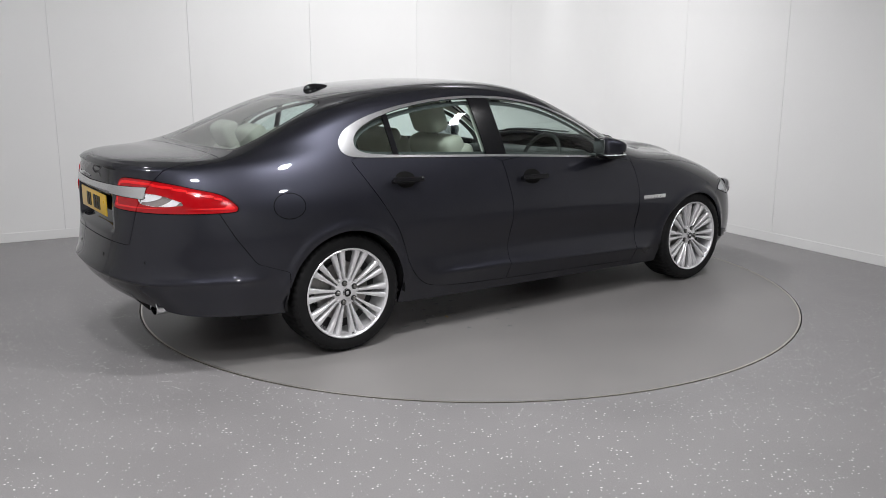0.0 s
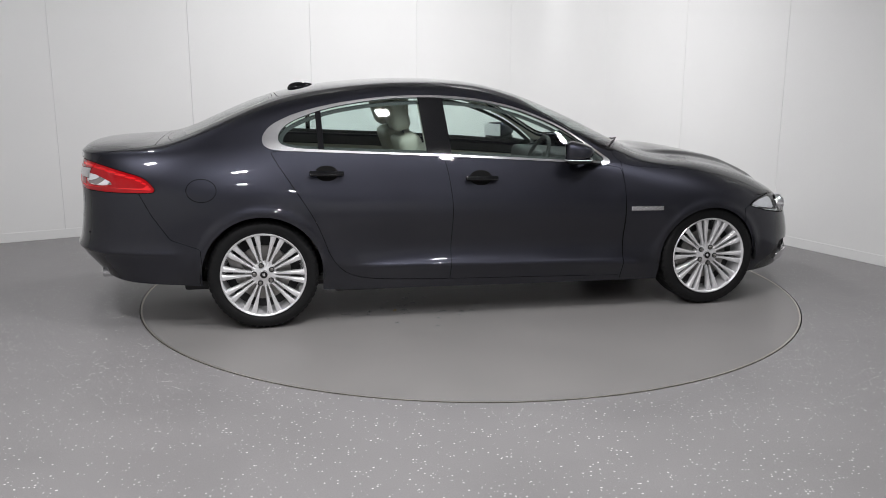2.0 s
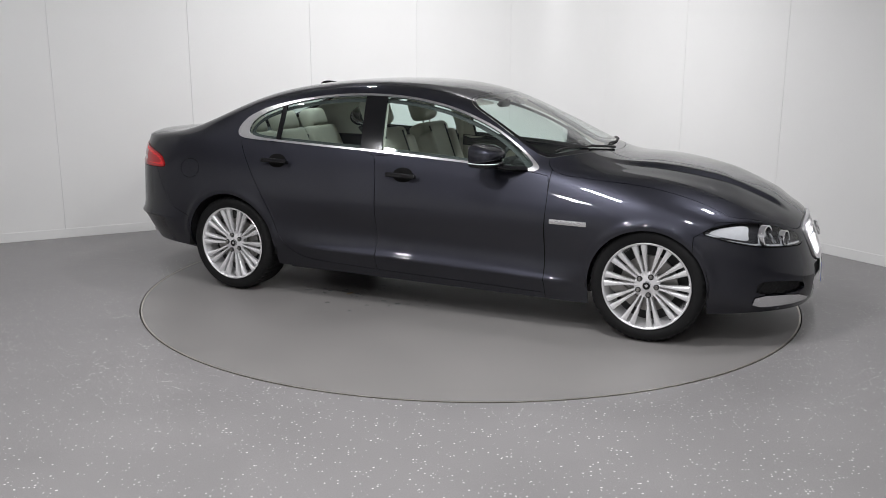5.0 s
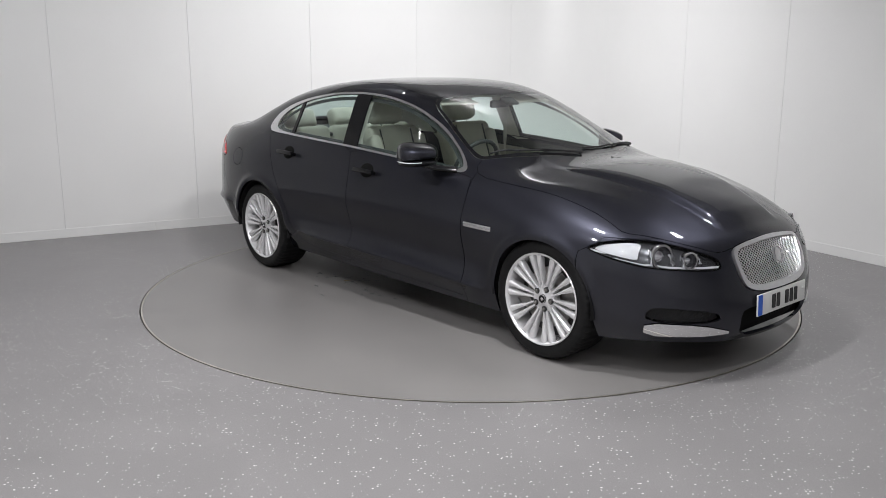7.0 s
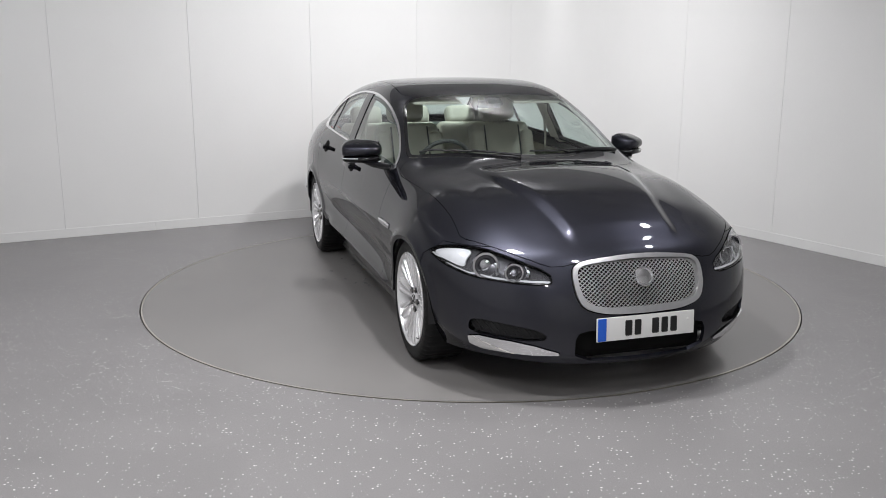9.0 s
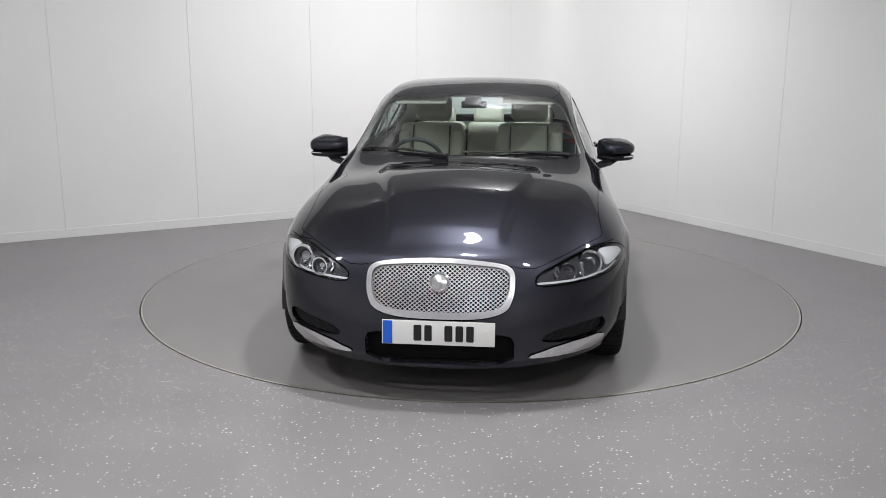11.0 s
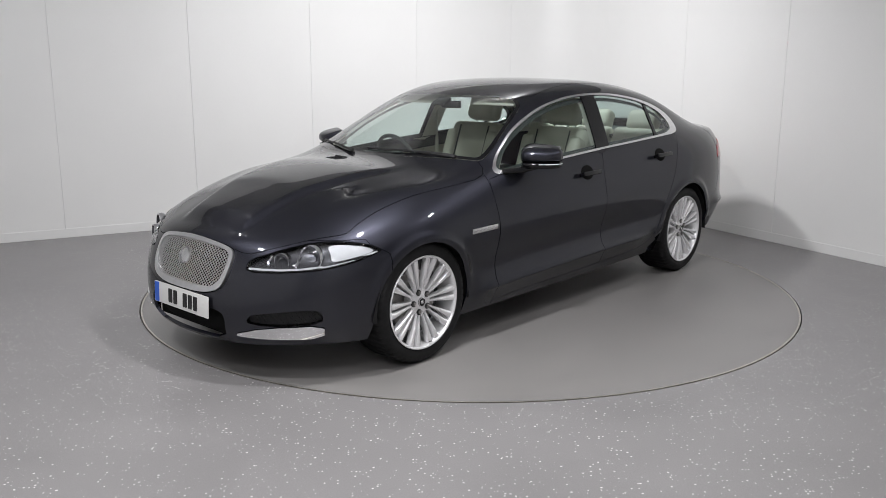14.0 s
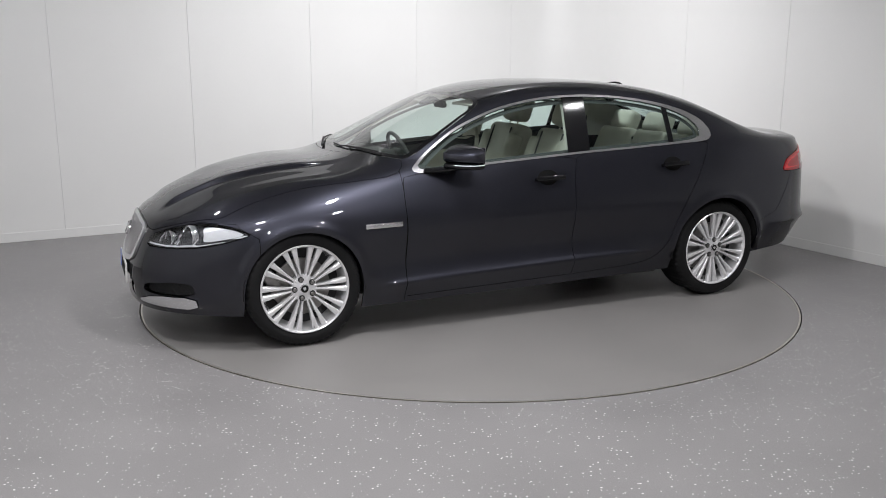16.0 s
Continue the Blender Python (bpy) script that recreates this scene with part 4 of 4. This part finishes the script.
            part("handle_shade", cup, M_GAPSHADE, door, "near-black oval for the shade of the finger recess")
        # wing badge: bright strip with three raised bars
        p, n = surface_at(G, N, .98, .672, 0, 2, lambda V: V[:, 1] > .6)
        bm_ = mirrored(Matrix.Translation(p) @ pose(0, 0, 0, 0, 1.0, 0), s)
        vent = part("wing_vent", rbox((.225, .012, .030), .005, 2, bm_ @ pose(0, s * .004, 0)), M_CHROME, wing, "bright side vent strip")
        for k in range(5):
            part("vent_mark", rbox((.022, .003, .014), .001, 1, bm_ @ pose(-.065 + k * .033, s * .0105, 0)), M_SATIN, vent)
        # tail lamps
        tl = skin_part("tail_lamp", H["tail_lamp"].moved(.003), M_RED, car, "red wrap-around tail lamp", .012)
        skin_part("light_guide", H["tail_guide"].moved(.0045), M_REDGUIDE, tl, "bright red light guide", .012)
        skin_part("clear_insert", H["tail_clear"].moved(-.004), M_CLEARRED, tl, "pale ribbed reversing lamp", .006)
        rib, _ = H["tail_clear"].cut(lambda V: np.sin((-V[:, 0] - s * V[:, 1] - .5 * V[:, 2]) * 2 * math.pi / .021))
        skin_part("lamp_rib", rib.moved(.001), M_WHITELENS, tl, "white slanting lamp ribs", .006)
        # sill flare, fuel flap
    skin_part("fuel_flap", R["flap"], M_PAINT, car, "round painted fuel flap", .01)
    return L, R, G, N


HALF_L, HALF_R, GRID, GRID_N = build_body()
build_wheels()


def build_headlamps():
    for s, H in ((1, HALF_L), (-1, HALF_R)):
        hl = skin_part("headlamp", H["headlamp"].moved(-.024), M_HOUSING, car, "headlamp with two round lights and a white band")
        skin_part("lamp_wall", H["headlamp"].moved(.0), M_HOUSING, hl, "bright inner wall", .026, face=False)
        skin_part("clear_cover", H["headlamp"].moved(.002), M_LENS, hl, "clear lamp cover")
        Vv, Nn = GRID.reshape(-1, 3), GRID_N.reshape(-1, 3)

        def spot(q, z, deep):
            d = np.where(Vv[:, 0] > 1.6, (Vv[:, 0] - Vv[:, 1] - q) ** 2 + (Vv[:, 2] - z) ** 2, 9)
            i = int(d.argmin())
            return Vector(Vv[i] - Nn[i] * deep), Vector(Nn[i])
        # side walls of the housing
        for q, z, r, deep in ((1.345, .657, .052, .022), (1.555, .629, .037, .019)):
            p, n = spot(q, z, deep)
            aim = Vector((.93, .30, .05)).normalized()
            m = mirrored(Matrix.Translation(p) @ aim.to_track_quat("Y", "Z").to_matrix().to_4x4(), s)
            part("lamp_ring", lathe([(r, -.03), (r * 1.02, .0), (r * 1.16, .006), (r * 1.22, 0), (r * 1.2, -.03)], 36, m=m, closed=True), M_REFL, hl, "bright ring round the light")
            part("projector", lathe([(r, -.03), (r * .95, -.012), (r * .66, -.010), (r * .60, -.004)], 36, m=m), M_HOUSING, hl)
            part("projector_lens", lathe([(r * .62, -.006), (r * .52, .006), (r * .30, .013), (.0005, .016)], 36, m=m), M_LENS, hl, "round glass projector lens")
            part("reflector", lathe([(r * .60, -.008), (r * .3, -.018), (.0005, -.022)], 30, m=m), M_REFL, hl)
        band, _ = H["headlamp"].cut(lambda V: np.maximum(sdf(outline([(.895, .667), (.98, .692), (1.13, .707), (1.24, .704), (1.20, .66), (1.205, .622), (1.04, .640), (.94, .655)]), V[:, 0] - V[:, 1] * s, V[:, 2]), 0 * V[:, 0] - 1))
        skin_part("white_band", band.moved(-.011), M_WHITELENS, hl, "white position lamp band", .01)
        drl, _ = H["headlamp"].cut(lambda V: np.maximum(V[:, 2] - np.interp(V[:, 0] - s * V[:, 1], [.90, 1.04, 1.25, 1.52, 1.8], [.662, .636, .610, .594, .590]),
                                                        np.interp(V[:, 0] - s * V[:, 1], [.90, 1.04, 1.25, 1.52, 1.8], [.652, .626, .599, .584, .580]) - V[:, 2]))
        skin_part("daylight_strip", drl.moved(-.012), M_WHITELENS, hl, "thin daytime running strip", .008)
        for q in (1.445, 1.655):
            pts = []
            for z in (.602, .625, .645, .665 if q < 1.6 else .652):
                p, n = spot(q + (z - .62) * -.5, z, .018)
                pts.append(tuple(Vector((p.x, p.y * s, p.z))))
            part("divider", tube(pts, [.012, .008, .006, .010], 8), M_REFL, hl, "bright divider")


def build_mirrors():
    for s in (1, -1):
        shell = bmesh.new()
        bmesh.ops.create_uvsphere(shell, u_segments=32, v_segments=20, radius=1)
        for v in shell.verts:
            x, y, z = v.co
            x, y, z = [math.copysign(abs(c) ** e, c) for c, e in ((x, .8), (y, .62), (z, .62))]
            z *= 1 - .38 * max(x, 0) - .14 * y
            x *= (.125 if x > 0 else .034) * (1 - .22 * y)
            v.co = Vector((x, y * .125, z * (.066 if z > 0 else .060)))
        base = mirrored(pose(.465, .93, 1.048, 0, 0, 26), s)
        bmesh.ops.transform(shell, matrix=base, verts=shell.verts)
        m = part("door_mirror", shell, M_PAINT, car, "dark grey door mirror with a white indicator strip", smooth=60)
        part("mirror_glass", rbox((.004, .205, .10), .002, 1, base @ pose(-.034, 0, .002)), M_REFL, m, "mirror glass")
        low = bmesh.new()
        bmesh.ops.create_uvsphere(low, u_segments=32, v_segments=12, radius=1)
        strip = low.copy()
        for b_, h, dz, k in ((low, .026, -.052, 1.0), (strip, .007, -.046, 1.02)):
            for v in b_.verts:
                x, y, z = v.co
                x, y, z = [math.copysign(abs(c) ** e, c) for c, e in ((x, .8), (y, .62), (z, .7))]
                x *= (.121 if x > 0 else .034) * (1 - .22 * y) * k
                v.co = Vector((x, y * .122 * k, z * h + dz))
            bmesh.ops.transform(b_, matrix=base, verts=b_.verts)
        inner = [v for v in strip.verts if (v.co.y * s < .965)]
        bmesh.ops.delete(strip, geom=inner, context="VERTS")
        part("mirror_base", low, M_BLACK, m, "black mirror underside", smooth=60)
        part("indicator", strip, M_WHITELENS, m, "white indicator strip", smooth=60)
        arm = tube([tuple(mirrored(pose(.52, .93, .985), s).translation), tuple(mirrored(pose(.60, .88, .968), s).translation), tuple(mirrored(pose(.68, .80, .955), s).translation)], [.030, .036, .036], 12, flat=.55)
        part("mirror_arm", arm, M_BLACK, m)


def build_fittings():
    fin = bmesh.new()
    bmesh.ops.create_uvsphere(fin, u_segments=24, v_segments=14, radius=1)
    for v in fin.verts:
        x, y, z = v.co
        v.co = Vector((x * .085, y * .022 * (1 - .3 * max(z, 0)), max(z, -.1) * .046 * (.65 - .35 * x)))
    bmesh.ops.transform(fin, matrix=pose(-1.17, 0, 1.427, 0, -11, 0), verts=fin.verts)
    part("roof_aerial", fin, M_BLACK, car, "small black roof aerial", smooth=60)
    # wipers
    for y0, y1, name in ((.62, -.02, "wiper"), (-.10, -.66, "wiper")):
        pts = []
        for i in range(13):
            y = y0 + (y1 - y0) * i / 12
            x = 1.055 - .42 * y * y - .05 * (i / 12)
            V, Nv = GRID.reshape(-1, 3), GRID_N.reshape(-1, 3)
            j = int(((V[:, 0] - x) ** 2 + (V[:, 1] - abs(y)) ** 2 + np.where(V[:, 2] < .85, 9, 0)).argmin())
            pts.append((x, y, float(V[j, 2]) + .010))
        w = part(name, tube(pts, .0055, 8), M_PLASTIC, car, "black windscreen wiper")
        part("wiper_arm", tube([pts[0], (pts[0][0] + .012, pts[0][1], pts[0][2] - .004), tuple(np.array(pts[6]) + (.006, 0, .007))], [.009, .008, .005], 8), M_PLASTIC, w)
    # exhaust tips
    for s in (1, -1):
        part("exhaust_tip", lathe([(.031, -.05), (.032, .06), (.034, .066), (.037, .062), (.036, -.05)], 36, m=pose(-2.355, s * .55, .326, 0, 0, 90) @ Matrix.Diagonal((1.7, 1, 1.05, 1)), closed=True), M_CHROME, car, "oval chrome exhaust tip")
        part("exhaust_bore", lathe([(.032, .02), (.0005, .0)], 30, m=pose(-2.355, s * .55, .326, 0, 0, 90) @ Matrix.Diagonal((1.7, 1, 1.05, 1))), M_GAPSHADE, car)
    # parking sensors
    for x, y, z in ((-2.578, -.24, .577), (-2.578, .24, .577), (-2.47, -.62, .585), (-2.47, .62, .585)):
        part("parking_sensor", lathe([(.0005, .004), (.009, .004), (.011, 0)], 16, m=pose(x + .004, y, z, 0, 0, 90 + (25 if y > .5 else -25 if y < -.5 else 0))), M_BLACK, car)
    # floor pan, and near-black blocks that put shade inside the nose and tail
    part("floor_pan", rbox((3.9, 1.10, .06), .02, 2, pose(0, 0, .20)), M_PLASTIC, car, "black floor pan")
    part("floor_pan", rbox((2.05, 1.62, .06), .02, 2, pose(0, 0, .215)), M_PLASTIC, car, "black floor pan")
    part("nose_shade_block", rbox((.9, .98, .40), .03, 2, pose(1.70, 0, .46)), M_GAPSHADE, car, "near-black block for the shade inside the nose")
    part("tail_shade_block", rbox((.80, .95, .60), .03, 2, pose(-2.02, 0, .58)), M_GAPSHADE, car, "near-black block for the shade inside the tail")


def build_cabin():
    # lining of roof and pillars
    for H in (HALF_L, HALF_R):
        lin = H["roof"]
        skin_part("headliner", Skin(lin.moved(-.028).V, -lin.N, lin.T[:, ::-1]), M_TRIM, car, "pale cloth roof lining")
        lin, _ = H["shell"].cut(lambda V: np.maximum(np.maximum(1.0 - V[:, 2], V[:, 0] - .95), -2.0 - V[:, 0]))
        skin_part("headliner", Skin(lin.moved(-.028).V, -lin.N, lin.T[:, ::-1]), M_TRIM, car, "pale pillar lining")
        tr = H["pillar"]
        skin_part("pillar_lining", Skin(tr.moved(-.04).V, -tr.N, tr.T[:, ::-1]), M_TRIM, car, "pale pillar lining")
    # dashboard
    dash = part("dashboard", rbox((.52, 1.40, .20), .06, 4, pose(.78, 0, .84, 0, 4, 0)), M_DARKTRIM, car, "charcoal dashboard")
    part("dash_veneer", rbox((.02, 1.36, .07), .008, 2, pose(.518, 0, .82)), M_WOOD, dash, "dark veneer panel")
    part("binnacle", rbox((.20, .36, .08), .035, 3, pose(.60, -.37, .945)), M_DARKTRIM, dash)
    part("centre_console", rbox((.90, .24, .28), .04, 3, pose(.10, 0, .46)), M_DARKTRIM, car, "charcoal centre console")
    part("scuttle", rbox((.14, 1.2, .30), .02, 2, pose(.98, 0, .72)), M_DARKTRIM, car, "dark scuttle panel")
    part("carpet", rbox((2.2, 1.50, .04), .01, 1, pose(-.35, 0, .27)), M_DARKTRIM, car, "charcoal carpet")
    # steering wheel, on the right-hand side
    m = pose(.40, -.37, .925, 0, -66, 0)
    ring = bmesh.new()
    n, k = 48, 10
    rows = []
    for i in range(n):
        a = 2 * math.pi * i / n
        rows.append([ring.verts.new(((.182 + .014 * math.cos(b)) * math.cos(a), (.182 + .014 * math.cos(b)) * math.sin(a), .014 * math.sin(b))) for b in [2 * math.pi * j / k for j in range(k)]])
    for i in range(n):
        for j in range(k):
            ring.faces.new((rows[i][j], rows[(i + 1) % n][j], rows[(i + 1) % n][(j + 1) % k], rows[i][(j + 1) % k]))
    bmesh.ops.recalc_face_normals(ring, faces=ring.faces)
    bmesh.ops.transform(ring, matrix=m, verts=ring.verts)
    sw = part("steering_wheel", ring, M_DARKTRIM, car, "dark leather steering wheel")
    part("boss", rbox((.13, .15, .05), .02, 3, m @ pose(0, 0, -.015)), M_DARKTRIM, sw)
    for a in (90, -90, 180):
        part("wheel_spoke", rbox((.13, .03, .016), .005, 2, m @ pose(0, 0, 0, 0, 0, a) @ pose(.11, 0, -.008)), M_SATIN, sw)
    # seats
    for s in (1, -1):
        seat = part("front_seat", rbox((.52, .54, .17), .06, 4, pose(-.04, s * .37, .50, 0, -5, 0)), M_CREAM, car, "cream leather front seat with dark piping")
        bk = pose(-.31, s * .37, .55, 0, -20, 0)
        back = part("backrest", rbox((.15, .48, .62), .065, 4, bk @ pose(0, 0, .31)), M_CREAM, seat)
        for o in (-.20, .20):
            part("bolster", rbox((.12, .10, .54), .045, 4, bk @ pose(.055, o, .27)), M_CREAM, seat)
            part("piping", tube([tuple((bk @ pose(.079, o * .70, z)).translation) for z in np.linspace(.03, .58, 7)], .006, 6), M_DARKTRIM, back, "dark piping")
        part("headrest", rbox((.13, .28, .20), .062, 6, bk @ pose(.0, 0, .745)), M_CREAM, seat, "cream headrest")
        for o in (-.06, .06):
            part("headrest_post", tube([tuple((bk @ pose(0, o, .60)).translation), tuple((bk @ pose(0, o, .70)).translation)], .006, 8), M_CHROME, seat)
    bench = part("rear_bench", rbox((.50, 1.32, .17), .06, 4, pose(-1.05, 0, .50, 0, -6, 0)), M_CREAM, car, "cream leather rear bench")
    bk = pose(-1.34, 0, .53, 0, -24, 0)
    for y, w in ((.43, .46), (0, .36), (-.43, .46)):
        part("backrest", rbox((.15, w, .60), .06, 4, bk @ pose(0, y, .29)), M_CREAM, bench)
        part("headrest", rbox((.13, .27, .17), .062, 6, bk @ pose(.01, y, .655)), M_CREAM, bench, "cream headrest")
    part("parcel_shelf", rbox((.52, 1.20, .03), .01, 2, pose(-1.76, 0, 1.025, 0, 4, 0)), M_DARKTRIM, car, "dark parcel shelf")
    mir = part("interior_mirror", rbox((.03, .17, .05), .014, 3, pose(.25, 0, 1.312, 0, 10, 0)), M_PLASTIC, car, "black interior mirror")
    part("mirror_stalk", tube([(.20, 0, 1.30), (.30, 0, 1.355)], .010, 8), M_PLASTIC, mir)
    part("sensor_box", rbox((.09, .11, .02), .009, 2, pose(.345, 0, 1.335, 0, 26, 0)), M_PLASTIC, car, "dark sensor cover")
    for s in (1, -1):
        part("sun_visor", rbox((.15, .34, .014), .006, 2, pose(.17, s * .36, 1.335, 0, 12, 0)), M_TRIM, car, "pale folded sun visor")
        part("seat_belt", tube([(-.36, s * .70, 1.28), (-.38, s * .72, 1.0), (-.36, s * .70, .60)], .018, 6, flat=.2), M_TRIM, car, "pale seat belt")


build_headlamps()
build_mirrors()
build_fittings()
build_cabin()


# ---------------------------------------------------------------- drops and a leaf on the turntable
def build_drops():
    rnd = random.Random(4)
    bm = bmesh.new()
    spots = [(-.69, -.42), (-.66, -.405), (-.52, -.34), (-.48, -.40), (-.37, -.645), (-.42, -1.0), (-.60, -.66), (-.39, -.33), (-.49, -.75), (-.57, -.56), (-.97, -.65), (-1.07, -.72), (-.94, -.645), (-.07, -.56), (-.01, -.675)]
    for x, y in spots + [(rnd.gauss(-.6, .25), rnd.gauss(-.58, .16)) for _ in range(24)]:
        r = rnd.uniform(.007, .019)
        vs = bmesh.ops.create_uvsphere(bm, u_segments=12, v_segments=8, radius=1)["verts"]
        bmesh.ops.transform(bm, matrix=pose(x, y, .0005, 0, 0, rnd.uniform(0, 180)) @ Matrix.Diagonal((r * rnd.uniform(1, 1.7), r, r * .55, 1)), verts=vs)
    return tagged(part("water_drops", bm, M_WATER, smooth=60), "small water drops lying on the turntable", "water drops", kind="stuff")


def build_leaf():
    bm = bmesh.new()
    n = 9
    rows = []
    for i in range(n):
        u = i / (n - 1)
        w = .011 * math.sin(math.pi * min(max(u, .04), .97)) + .0006
        rows.append([bm.verts.new((u * .055, k * w, .003 + .004 * abs(k) + .006 * (u - .5) ** 2)) for k in (-1, 0, 1)])
    for A, B in zip(rows, rows[1:]):
        for k in range(2):
            bm.faces.new((A[k], A[k + 1], B[k + 1], B[k]))
    out = bmesh.ops.solidify(bm, geom=bm.faces[:], thickness=.0008)
    return tagged(part("dry_leaf", bm, M_BRASS, smooth=50), "small dry brown leaf on the turntable", "leaf")


water_drops = build_drops()
leaf = build_leaf()


# ---------------------------------------------------------------- what moves
def heading(t):
    """Degrees by which the turntable stands turned at t seconds: a steady clockwise turn."""
    return 36.945 - 11.807 * t + .00794 * t ** 2 - .0034 * t ** 3 + .000136 * t ** 4


def motions():
    times = [i * .5 for i in range(33)]
    walk(turntable, [(t, pose(0, 0, 0, 0, 0, heading(t))) for t in times])
    walk(water_drops, [(t, pose(0, 0, 0, 0, 0, heading(t))) for t in times])
    walk(leaf, [(t, pose(0, 0, 0, 0, 0, heading(t)) @ pose(-.643, -.652, 0, 0, 0, 70)) for t in times])
    walk(car, [(t, pose(0, 0, 0, 0, 0, heading(t)) @ pose(-.003, .0535, .0015)) for t in times])


motions()
